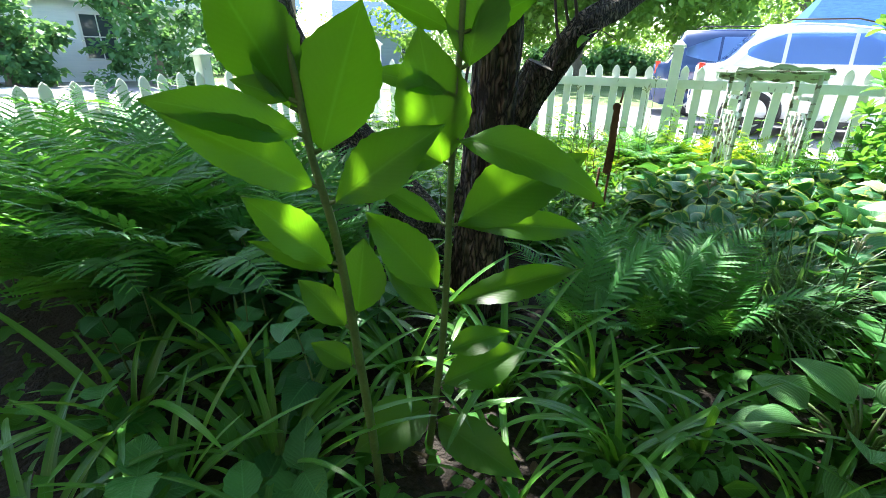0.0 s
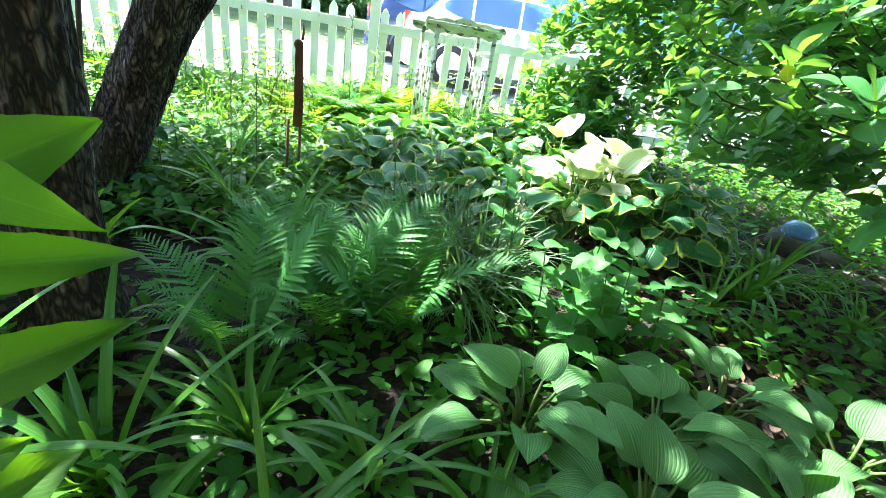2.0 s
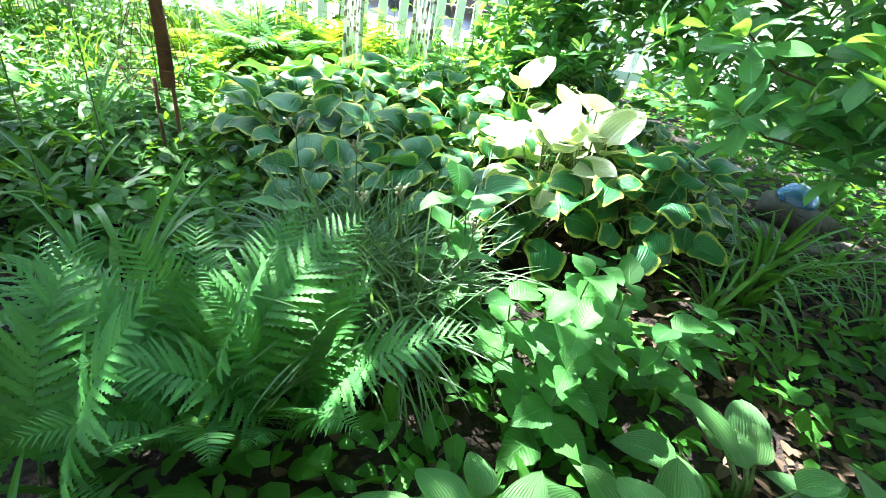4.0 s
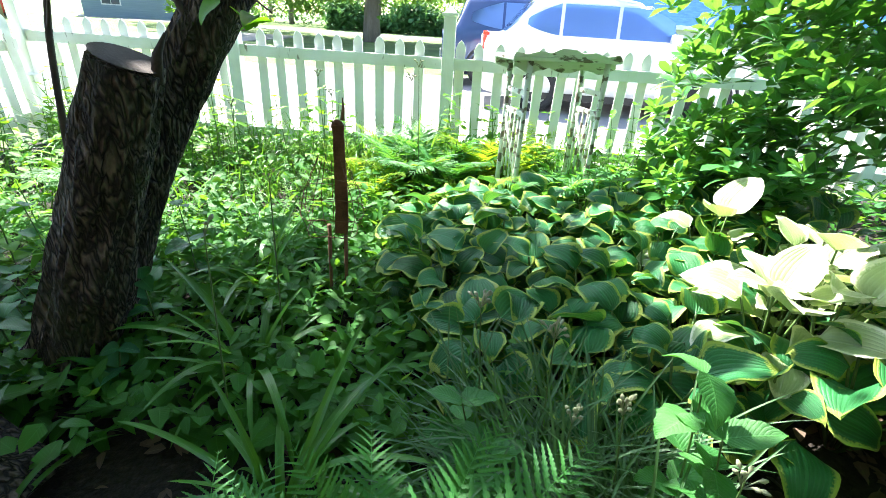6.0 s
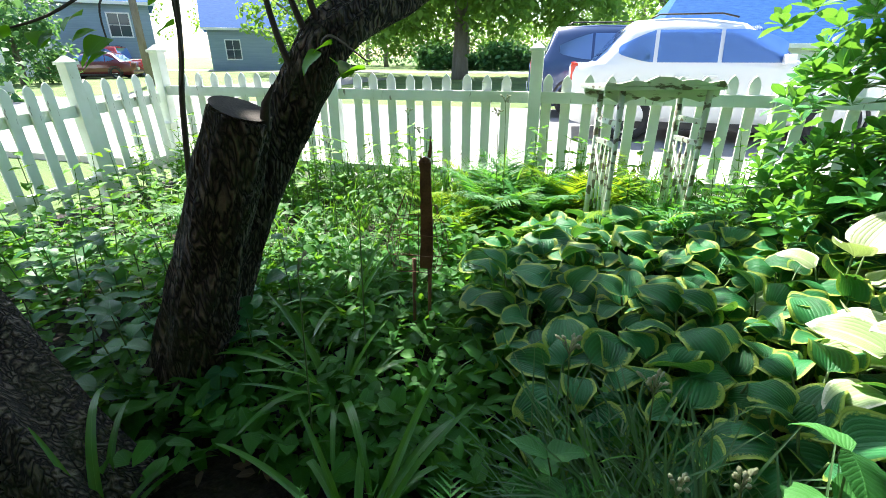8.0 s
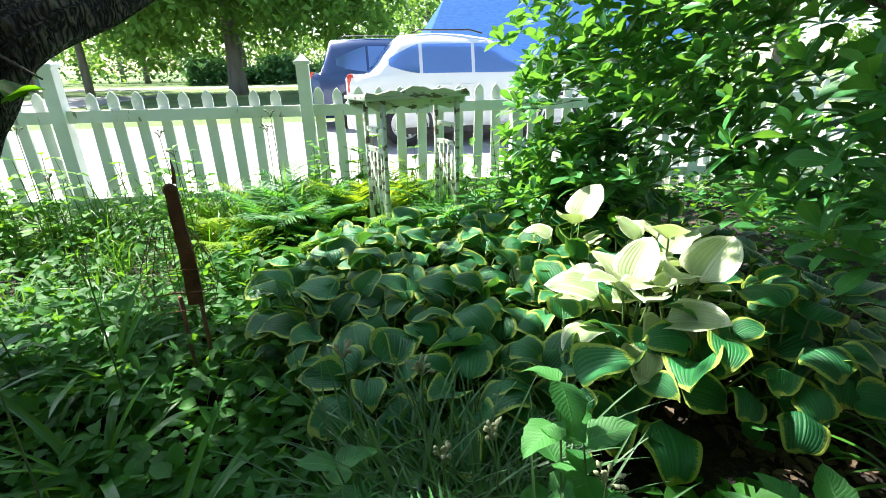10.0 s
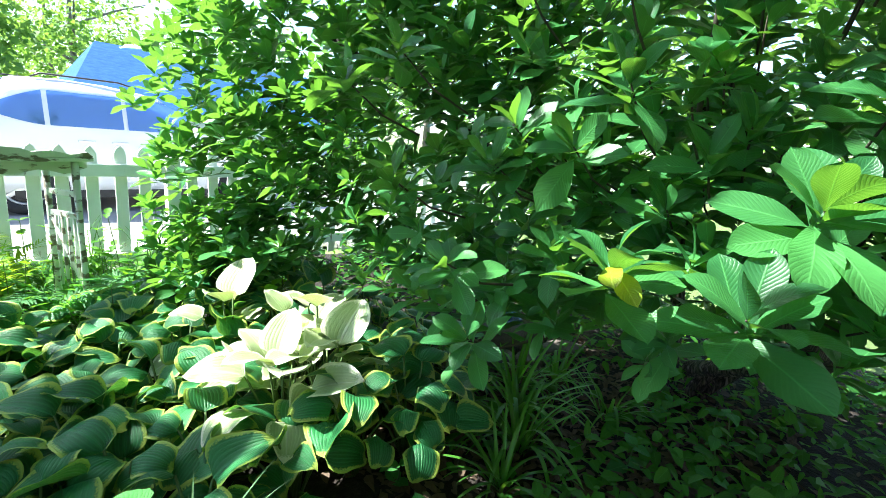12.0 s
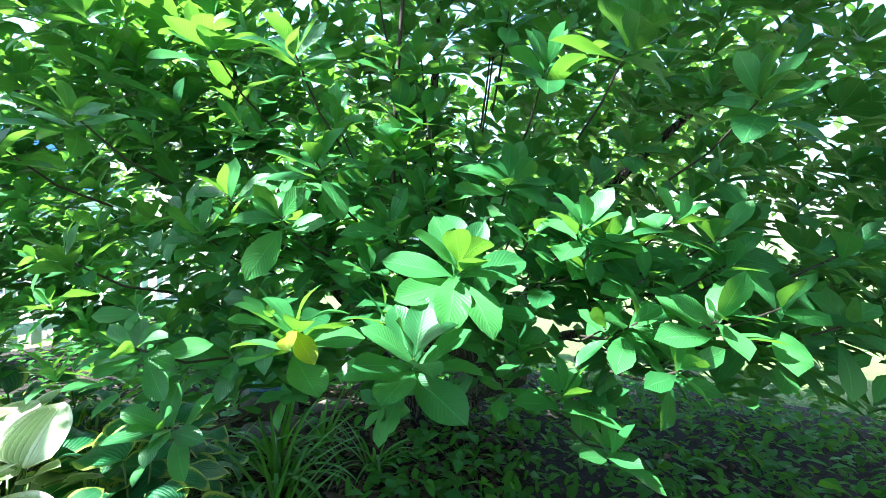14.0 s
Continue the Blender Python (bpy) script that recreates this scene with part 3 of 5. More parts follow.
# out-of-view branches added to carry those shading clumps
for pts in ([(0.4, 2.6, 2.8), (1.3, 2.6, 3.6), (2.4, 2.7, 4.2)], [(0.3, 2.4, 2.1), (0.3, 2.1, 2.9), (0.35, 1.7, 3.4)], [(2.0, 2.65, 4.0), (2.8, 2.2, 4.0), (3.4, 1.6, 3.9)]):
    part("branch", tube(curve_points(pts, 6), list(np.linspace(0.045, 0.02, 13)), 8, wobble=0.2), MAT["bark"], dark)

thick = thing("tree", "thick leaning tree with a flared base and deeply furrowed bark", "tree", "garden trees")
trunk("trunk", [(-0.22, 2.66, -0.08), (-0.42, 2.70, 0.12), (-0.74, 2.80, 0.36), (-1.10, 2.90, 0.66), (-1.52, 3.0, 1.05), (-1.85, 3.1, 1.7), (-1.9, 3.4, 3.4)],
      [0.22, 0.175, 0.145, 0.125, 0.12, 0.10, 0.05], thick, wobble=0.3)
# unseen crown: clumps placed to keep the left side and foreground shaded
crown("crown", [(260, (-1.3, 4.0, 4.2), (1.4, 1.1, 0.8)), (2600, (-2.6, 5.3, 4.1), (1.0, 1.0, 0.7)), (200, (-1.6, 2.7, 3.6), (1.2, 0.9, 0.7)), (900, (-0.9, 2.0, 3.4), (0.8, 0.6, 0.4)), (1300, (-3.1, 3.9, 3.8), (0.8, 1.1, 0.5)), (1500, (-1.4, 0.8, 3.5), (1.5, 1.5, 0.5)), (800, (-2.1, 3.4, 3.7), (0.5, 0.8, 0.5)), (130, (-1.6, 3.4, 3.6), (0.4, 0.4, 0.3))], 0.19, MAT["crown"], thick)


# ---- weathered plant stand ----
def make_stand():
    st = thing("plant_stand", "weathered plant stand with peeling pale green paint among ferns", "plant stand", m=pose(1.42, 5.06, 0, 0, 0, 22))
    L, D, H = 0.72, 0.32, 1.03
    part("top", box(L, D, 0.022, 0, 0, H, 0.005), MAT["bench"], st)
    for y in (-D / 2 + 0.03, D / 2 - 0.03):
        bm = bmesh.new()
        n_ = 18
        up = [bm.verts.new((-L / 2 + 0.02 + (L - 0.04) * i / n_, y, H - 0.012)) for i in range(n_ + 1)]
        dn = [bm.verts.new((-L / 2 + 0.02 + (L - 0.04) * i / n_, y, H - 0.045 - 0.028 * abs(math.sin(math.pi * 3 * i / n_)) + rnd.uniform(-0.006, 0.006))) for i in range(n_ + 1)]
        fs = [bm.faces.new((up[i], up[i + 1], dn[i + 1], dn[i])) for i in range(n_)]
        ext = bmesh.ops.extrude_face_region(bm, geom=fs)["geom"]
        bmesh.ops.translate(bm, verts=[v for v in ext if isinstance(v, bmesh.types.BMVert)], vec=(0, 0.018, 0))
        bmesh.ops.recalc_face_normals(bm, faces=bm.faces)
        part("apron", bm, MAT["bench"], st, "scalloped apron with flaking paint")
    crest = bmesh.new()
    pts = [(-0.36, 0.0), (-0.35, 0.022), (-0.28, 0.012), (-0.2, 0.03), (-0.13, 0.022), (-0.06, 0.05), (0.03, 0.044), (0.08, 0.026), (0.16, 0.034), (0.25, 0.014), (0.33, 0.026), (0.36, 0.0)]
    f = crest.faces.new([crest.verts.new((x, -D / 2, H + 0.012 + z)) for x, z in pts])
    ext = bmesh.ops.extrude_face_region(crest, geom=[f])["geom"]
    bmesh.ops.translate(crest, verts=[v for v in ext if isinstance(v, bmesh.types.BMVert)], vec=(0, 0.02, 0))
    bmesh.ops.recalc_face_normals(crest, faces=crest.faces)
    part("crest", crest, MAT["bench"], st, "carved crest along the front edge")
    for sx in (-1, 1):
        for sy in (-1, 1):
            x, y = sx * (L / 2 - 0.10 + 0.02 * sx), sy * (D / 2 - 0.03)
            part("leg", tube([(x, y, 0), (x, y, 0.25), (x, y, 0.55), (x, y, H - 0.012)], [0.014, 0.019, 0.014, 0.019], 8), MAT["bench"], st)
        x = sx * (L / 2 - 0.10 + 0.02 * sx)
        for z in (0.72, 0.84):
            part("crossbar", box(0.018, D - 0.08, 0.03, x, 0, z, 0.003), MAT["bench"], st)
        for k in range(4):
            y = -D / 2 + 0.08 + k * (D - 0.16) / 3
            part("spindle", tube([(x, y, 0.3), (x, y, 0.5), (x, y, 0.72)], [0.007, 0.011, 0.007], 6), MAT["bench"], st)
        part("brace", tube([(x, -D / 2 + 0.04, 0.3), (x, D / 2 - 0.04, 0.7)], [0.01, 0.01], 6), MAT["bench"], st)


make_stand()


# ---- rusty garden stake with wire basket ----
def make_stake():
    st = thing("garden_stake", "rusty iron garden stake with a curled top and wire hoops", "garden ornament", m=pose(0.445, 3.70, 0, 0, 1.0, 8))
    for x in (-0.045, 0.02):
        part("prong", tube([(x, 0, -0.03), (x, 0, 0.2), (x, 0, 0.42)], [0.006, 0.008, 0.009], 6), MAT["rust"], st)
    bm = bmesh.new()
    rings = []
    for i in range(13):
        t = i / 12
        x, w = 0.003 * math.sin(t * 5) + 0.004, 0.025 - 0.004 * t + rnd.uniform(-0.002, 0.002)
        rings.append([bm.verts.new((x + sx * w, sy * 0.008, 0.385 + 0.435 * t)) for sx, sy in ((-1, -1), (1, -1), (1, 1), (-1, 1))])
    for a, b in zip(rings, rings[1:]):
        for i in range(4):
            bm.faces.new((a[i], a[(i + 1) % 4], b[(i + 1) % 4], b[i]))
    bm.faces.new(list(reversed(rings[0])))
    bm.faces.new(rings[-1])
    part("bar", bm, MAT["rust"], st, "flat rusted bar")
    curl = [(-0.004 + 0.014 * math.cos(a), 0.003 * a, 0.812 + 0.018 * math.sin(a)) for a in np.linspace(0.2, 4.6, 15)]
    part("curl", tube(curl, list(np.linspace(0.013, 0.008, 15)), 8), MAT["rust"], st)
    part("tip", tube([(0.015, 0, 0.84), (0.02, 0, 0.88), (0.018, 0, 0.92)], [0.008, 0.006, 0.002], 6), MAT["rust"], st)
    for r, z in ((0.10, 0.40), (0.125, 0.48), (0.11, 0.56), (0.08, 0.63)):
        ring = [(-0.03 + r * math.cos(a), r * math.sin(a), z + 0.01 * math.sin(3 * a)) for a in np.linspace(0, 6.283, 25)]
        part("hoop", tube(ring, [0.0015] * 25, 5), MAT["rust"], st)
    for a in np.linspace(0, 5.6, 9):
        rib = [(-0.03 + r * math.cos(a), r * math.sin(a), z) for r, z in ((0.03, 0.38), (0.10, 0.40), (0.125, 0.48), (0.11, 0.56), (0.08, 0.63), (0.05, 0.70))]
        part("rib", tube(rib, [0.0014] * 6, 5), MAT["rust"], st)


make_stake()


# ---- blue glass bowl on stones ----
def rock_mesh(seed, sx, sy, sz):
    bm = bmesh.new()
    bmesh.ops.create_icosphere(bm, subdivisions=2, radius=1)
    for v in bm.verts:
        q = v.co * (1 + 0.35 * noise.noise(v.co * 1.3 + Vector((seed, 0, 0))))
        v.co = Vector((q.x * sx, q.y * sy, max(-0.5, min(0.55, q.z)) * sz))
    return smooth(bm)


for k, (x, y, sx, sy, sz, rz) in enumerate([(3.45, 3.42, 0.15, 0.11, 0.06, 20), (3.72, 3.58, 0.22, 0.17, 0.16, 50), (3.62, 3.28, 0.13, 0.10, 0.05, -10), (3.98, 3.55, 0.16, 0.13, 0.07, 70), (3.25, 3.55, 0.12, 0.09, 0.04, 15), (3.9, 3.25, 0.15, 0.1, 0.05, -30)]):
    ob = part("edging_stone", rock_mesh(k * 3.1, sx, sy, sz), MAT["stone"], None)
    ob.matrix_basis = pose(x, y, sz * 0.45, 0, 0, rz)
    tagged(ob, "rough grey flat stone half sunk in leaf litter", "stone", "edging stones")


def make_bowl():
    bw = thing("glass_bowl", "upturned blue glass bowl resting on a grey stone", "bowl", m=pose(3.72, 3.58, 0.145, 14, 10, 0) @ Matrix.Diagonal((0.78, 0.78, 0.85, 1)))
    bm = bmesh.new()
    prof = [(0.14, 0.0), (0.136, 0.045), (0.115, 0.09), (0.075, 0.12), (0.0, 0.13)]
    prof += [(r * 0.94, z - 0.008) for r, z in reversed(prof[:-1])]
    rings = []
    for r, z in prof:
        rings.append([bm.verts.new((r * (1 + 0.03 * math.cos(8 * a)) * math.cos(a), r * (1 + 0.03 * math.cos(8 * a)) * math.sin(a), z)) for a in np.linspace(0, 2 * math.pi, 33)[:-1]] if r else [bm.verts.new((0, 0, z))])
    for a, b in zip(rings, rings[1:]):
        for i in range(32):
            j = (i + 1) % 32
            bm.faces.new([a[i], a[j], b[j], b[i]] if len(a) > 1 and len(b) > 1 else ([a[i], a[j], b[0]] if len(b) == 1 else [a[0], b[j], b[i]]))
    part("body", smooth(bm), MAT["blue_glass"], bw)
    rim = [(0.14 * (1 + 0.03 * math.cos(8 * a)) * math.cos(a), 0.14 * (1 + 0.03 * math.cos(8 * a)) * math.sin(a), 0) for a in np.linspace(0, 2 * math.pi, 65)]
    part("rim", tube(rim, [0.006] * 65, 6), MAT["blue_glass"], bw)


make_bowl()

# ---- tall broad-leaved plant by the path ----
def tall_leaf(width, bend):
    return mesh("leaf", *blade(1, width, 20, 8, 0.86, 1.0, bend, 0.32, 0.028, int(width * 1000 + bend * 77), 0.025), MAT["tall_leaf"])


def make_tall(points, radii, leaves, label):
    """leaves: height on the stem, azimuth, rise, length, width, arch and roll."""
    pl = thing("tall_plant", label, "plant", "tall plants")
    pts = curve_points(points, 10)
    part("stem", tube(pts, list(np.linspace(radii[0], radii[1], len(pts))), 9), MAT["stem"], pl)
    for z, az, el, size, width, arch, roll in leaves:
        i = min(range(len(pts)), key=lambda q: abs(pts[q].z - z))
        p = pts[i] + (Vector((math.cos(radians(az)), math.sin(radians(az)), 0.3)) * 0.02)
        shared("leaf", tall_leaf(0.86 * width / size, arch), None, pl, m=at(p, radians(az), radians(el), radians(roll), size))
        part("leaf_stalk", tube([pts[i], p + Vector((0, 0, 0.002))], [0.006, 0.004], 5), MAT["stem"], pl)


UPPER = [(0.86, -146, 79, 0.28, 0.185, 0.2, -91), (1.06, 26, 81, 0.21, 0.146, 0.2, 84), (1.12, 35, 30, 0.16, 0.084, 0.3, -71), (0.91, -23, 6, 0.37, 0.106, 1.5, 52), (0.69, 32, 32, 0.35, 0.176, 0.3, 52),
         (0.71, 29, 1, 0.35, 0.089, 0.4, 51), (0.86, -169, 6, 0.12, 0.088, 0.3, -56), (0.71, -169, 28, 0.21, 0.067, 0.3, -49), (1.12, -152, 26, 0.15, 0.063, 0.4, 65), (1.0, -149, 18, 0.18, 0.063, 0.4, -65)]
LOWER = [(0.49, 30, 18, 0.34, 0.1, 0.2, 43), (0.36, 41, 14, 0.18, 0.094, 0.3, 37), (0.27, 38, 22, 0.25, 0.151, 0.3, 36), (0.13, -19, 9, 0.28, 0.143, 0.5, 27), (0.19, -116, -3, 0.23, 0.167, 0.4, -28),
         (0.55, -163, 48, 0.26, 0.144, 0.3, -51), (0.46, 178, 34, 0.2, 0.085, 0.3, -37)]
make_tall([(0.337, 1.376, -0.06), (0.354, 1.385, 0.134), (0.377, 1.396, 0.465), (0.384, 1.40, 0.856), (0.392, 1.404, 1.055), (0.40, 1.405, 1.25)], (0.0115, 0.006), UPPER + LOWER,
          "tall green plant with large soft backlit leaves on a thick stem")
make_tall([(0.29, 1.212, -0.05), (0.283, 1.206, 0.138), (0.255, 1.185, 0.512), (0.236, 1.171, 0.729), (0.208, 1.151, 0.903), (0.195, 1.14, 1.052), (0.17, 1.125, 1.2)], (0.0125, 0.006),
          [(0.91, 32, 72, 0.27, 0.195, 0.2, -76), (0.99, -131, 65, 0.24, 0.168, 0.4, 77), (0.93, -107, 22, 0.25, 0.1, 0.5, -68), (0.83, -106, 36, 0.28, 0.125, 0.4, -74), (0.81, 23, 39, 0.26, 0.134, 0.3, 69), (1.0, -134, 23, 0.1, 0.062, 0.3, -65),
           (0.68, -130, 48, 0.22, 0.105, 0.3, -65), (0.98, -147, 75, 0.17, 0.087, 0.3, -73), (0.55, 86, 79, 0.17, 0.132, 0.3, 36), (0.52, -170, 44, 0.15, 0.09, 0.3, -37), (0.65, -137, 31, 0.18, 0.055, 0.4, -52), (0.39, -156, 35, 0.11, 0.074, 0.3, -39)],
          "tall green plant with upright glowing leaves")

# ---- hostas ----
EDGED = [mesh("leaf", *blade(1, 0.84, 12, 8, 0.64, 0.64, b, c, 0.06, 60 + i), MAT["hosta_edged"]) for i, (b, c) in enumerate(((1.3, 0.3), (1.8, -0.2), (0.8, 0.5), (2.1, -0.35), (1.5, 0.15)))]
GREEN = [mesh("leaf", *blade(1, 0.66, 10, 8, 0.68, 0.72, b, c, 0.02, 80 + i), MAT["hosta"]) for i, (b, c) in enumerate(((0.7, 0.35), (1.0, 0.25), (0.4, 0.45), (1.2, 0.1)))]

SUNLIT_EDGED = [mesh("leaf", *blade(1, 0.86, 10, 8, 0.62, 0.62, b, c, 0.03, 70 + i), MAT["hosta_sunlit"]) for i, (b, c) in enumerate(((0.7, 0.3), (1.0, 0.2), (0.4, 0.35)))]


def make_hosta(x, y, leaves, size, height, meshes, label, group, loose=0.35):
    h = thing("hosta", label, "hosta plant", group, m=pose(x, y, 0))
    turn0 = rnd.uniform(0, 6.28)
    for k in range(leaves):
        ring = k / leaves
        az = turn0 + k * 2.4 + rnd.uniform(-0.3, 0.3)
        reach = 0.05 + 0.17 * ring * rnd.uniform(0.7, 1.2)
        z = height * (1.05 - 0.55 * ring) * rnd.uniform(0.85, 1.1)
        tip = Vector((reach * math.cos(az), reach * math.sin(az), z))
        s = size * rnd.uniform(0.62, 1.15)
        el = radians(rnd.uniform(30, 60) * (1 - ring) + rnd.uniform(-5, 22) * ring)
        part("stalk", tube([(0.02 * math.cos(az), 0.02 * math.sin(az), 0), tip * 0.55 + Vector((0, 0, 0.03)), tip], [0.006, 0.005, 0.004], 5), MAT["stem"], h)
        shared("leaf", meshes[rnd.randrange(len(meshes))], None, h, m=at(tip, az, el, rnd.uniform(-loose, loose), s))

    return h

bed = []
for j in range(8):
    for i in range(10):
        x, y = 0.80 + 0.25 * i + 0.12 * (j % 2) + rnd.uniform(-0.06, 0.06), 2.92 + 0.25 * j + rnd.uniform(-0.06, 0.06)
        if x < 0.78 + max(0, 3.5 - y) or (x > 2.5 and y < 3.1) or (y > 4.35 and x > 2.3) or x > 2.85 or y < 3.04:
            continue
        bed.append((x, y))
for x, y in bed:
    # hostas in the hot spot get the paled, sunlit-looking leaves
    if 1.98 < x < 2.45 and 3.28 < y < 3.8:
        make_hosta(x, y, 13, 0.20, 0.44, SUNLIT_EDGED, "cream-edged hosta with broad leaves paled to look sunlit", "cream hostas in the bed")
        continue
    make_hosta(x, y, 15, 0.185, 0.23 + 0.16 * min(1, max(0, x - 1.5)) + 0.05 * min(1, max(0, y - 3.4)), EDGED, "variegated hosta with blue-green leaves and creamy yellow edges", "variegated hostas in the bed", 0.7)
sunny = make_hosta(2.12, 4.05, 6, 0.18, 0.42, SUNLIT_EDGED, "cream-edged hosta with broad leaves paled to look sunlit", "cream hostas in the bed")
# two broad leaves of it stand up, sun glare put into their near-white colour
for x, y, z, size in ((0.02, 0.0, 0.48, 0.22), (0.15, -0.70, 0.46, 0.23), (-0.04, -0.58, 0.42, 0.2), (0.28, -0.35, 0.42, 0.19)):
    shared("leaf", SUNLIT_EDGED[2], None, sunny, "broad leaf coloured near-white to stand for sun glare", aimed((x, y, z), (0.4 + x, 0.25, 0.8 - x), (-0.6, -0.3, 0.75), size))
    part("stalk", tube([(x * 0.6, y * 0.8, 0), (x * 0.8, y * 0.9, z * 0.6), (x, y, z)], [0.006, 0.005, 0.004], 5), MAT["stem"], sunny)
for x, y in ((1.46, 1.92), (1.84, 1.88), (2.15, 2.02), (1.68, 1.62), (2.05, 1.58), (2.4, 1.8)):
    make_hosta(x, y, 17, 0.175, 0.17, GREEN, "plain green hosta with ribbed, slightly blotched leaves", "green hostas by the path")

# ---- ferns ----
def frond_mesh(length, pairs, seed, mat, arch=1.1):
    r = np.random.default_rng(seed)
    leaves = []
    t = np.linspace(0.16, 0.985, pairs)
    ang = 1.0 - arch * np.linspace(0, 1, 60) ** 1.4
    sx, sz = np.cumsum(np.cos(ang)) * length / 60, np.cumsum(np.sin(ang)) * length / 60
    px, pz, pa = np.interp(t, np.linspace(0, 1, 60), sx), np.interp(t, np.linspace(0, 1, 60), sz), np.interp(t, np.linspace(0, 1, 60), ang)
    reach = length * 0.235 * np.sin(np.pi * np.clip(t, 0, 1) ** 0.62) ** 0.8 + 0.006
    temp = [blade(1, 0.125, 17, 2, 0.5, 0.6, 0.35, 0.25, 0.0, 5, 0.32), blade(1, 0.115, 17, 2, 0.48, 0.6, 0.6, 0.3, 0.0, 6, 0.32)]
    for side in (-1, 1):
        place = np.stack([px, np.zeros(pairs), pz], 1)
        az = side * (1.2 - 0.42 * t + r.normal(0, 0.05, pairs))
        el = 0.14 + r.normal(0, 0.08, pairs)
        T = turns(az, el, side * 0.32 + r.normal(0, 0.16, pairs))
        c, s = np.cos(pa), np.sin(pa)
        R = np.zeros((pairs, 3, 3))
        R[:, 0, 0], R[:, 0, 2], R[:, 1, 1], R[:, 2, 0], R[:, 2, 2] = c, -s, 1, s, c
        leaves.append((temp[(seed + side) % 2], place, np.einsum("kij,kjl->kil", R, T), reach * r.uniform(0.92, 1.06, pairs)))
    V, F, UV = joined(leaves)
    # the midrib as a narrow three-sided strip
    n_ = 30
    tt = np.linspace(0, 1, n_ + 1)
    cx, cz = np.interp(tt, np.linspace(0, 1, 60), sx), np.interp(tt, np.linspace(0, 1, 60), sz)
    w = 0.0035 * (1 - 0.8 * tt)
    rib = np.concatenate([np.stack([cx, w * a, cz + w * b], 1) for a, b in ((1, 0), (-1, 0), (0, 1.4), (0, -1.4))])
    faces = []
    for a, b in ((0, 2), (2, 1), (1, 3), (3, 0)):
        i = np.arange(n_)
        faces.append(np.stack([a * (n_ + 1) + i, a * (n_ + 1) + i + 1, b * (n_ + 1) + i + 1, b * (n_ + 1) + i], 1))
    F2 = np.concatenate(faces) + len(V)
    return mesh("frond", np.concatenate([V, rib]), np.concatenate([F, F2]), np.concatenate([UV, np.full((len(rib), 2), 0.5)]), mat)


FROND = [frond_mesh(1.0, 27, 3 + i, MAT["fern"], a) for i, a in enumerate((0.9, 1.3, 1.6, 1.1))]
UPRIGHT = [frond_mesh(1.0, 27, 43 + i, MAT["fern"], a) for i, a in enumerate((0.45, 0.75, 1.0))]
SUN_TINTED = [frond_mesh(1.0, 27, 23 + i, MAT["fern_sunlit_tint"], a) for i, a in enumerate((1.0, 1.5))]


def make_fern(x, y, size, count, meshes, label, group, lift=0.0, low_front=False):
    f = thing("fern", label, "fern", group, m=pose(x, y, 0))
    a0 = rnd.uniform(0, 6.28)
    for k in range(count):
        az = a0 + k * 6.283 / count + rnd.uniform(-0.25, 0.25)
        s = size * rnd.uniform(0.75, 1.1) * (0.55 if low_front and math.sin(az) < -0.25 else 1.0)
        shared("frond", meshes[rnd.randrange(len(meshes))], None, f, m=pose(0.03 * math.cos(az), 0.03 * math.sin(az), 0, rnd.uniform(-12, 12), -lift + rnd.uniform(-10, 8), math.degrees(az)) @ Matrix.Diagonal((s, s, s, 1)))


for x, y, s, c in ((0.84, 2.36, 0.72, 11), (0.60, 2.18, 0.66, 9), (1.06, 2.36, 0.58, 10), (0.88, 2.5, 0.5, 8)):
    make_fern(x, y, s, c, UPRIGHT, "lush green fern with long toothed fronds", "ferns in the middle of the bed", 13, True)
for x, y, s, c in ((-0.75, 1.62, 1.05, 9), (-1.15, 1.9, 1.25, 10), (-0.55, 1.95, 0.9, 8), (-1.55, 1.7, 1.3, 10), (-1.2, 1.35, 1.1, 9), (-1.9, 2.3, 1.3, 10), (-1.4, 2.4, 1.2, 9), (-2.3, 1.8, 1.25, 9), (-1.75, 1.3, 1.15, 8)):
    make_fern(x, y, s, c, FROND, "tall dark green fern in deep shade", "tall ferns near the side fence", 14)
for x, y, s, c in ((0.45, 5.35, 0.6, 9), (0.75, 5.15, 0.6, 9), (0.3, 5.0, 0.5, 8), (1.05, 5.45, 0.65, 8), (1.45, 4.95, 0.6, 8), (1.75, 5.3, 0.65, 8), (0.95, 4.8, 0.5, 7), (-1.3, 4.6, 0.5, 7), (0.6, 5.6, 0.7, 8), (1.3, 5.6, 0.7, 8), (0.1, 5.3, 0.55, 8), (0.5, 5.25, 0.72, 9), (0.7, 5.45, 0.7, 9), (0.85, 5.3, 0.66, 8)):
    make_fern(x, y, s, c, SUN_TINTED if rnd.random() < 0.7 else FROND, "fern near the fence, mostly tinted yellow-green to look sunlit", "sunlit ferns by the fence", 12)

# ---- daylilies and sedges ----
STRAP = [mesh("blade", *blade(1, 0.05, 16, 2, 0.42, 0.35, b, 0.6, 0.0, 90 + i), MAT["blade"]) for i, b in enumerate((1.1, 1.7, 2.3, 2.8, 0.6, 2.0))]


def make_daylily(x, y, count, size, label):
    d = thing("daylily", label, "daylily plant", "daylily clumps", m=pose(x, y, 0))
    for k in range(count):
        az = rnd.uniform(0, 6.283)
        r = rnd.uniform(0, 0.05)
        shared("blade", STRAP[rnd.randrange(6)], None, d, m=at((r * math.cos(az), r * math.sin(az), 0), az, radians(rnd.uniform(52, 88)), rnd.uniform(-0.3, 0.3), size * rnd.uniform(0.65, 1.2)))


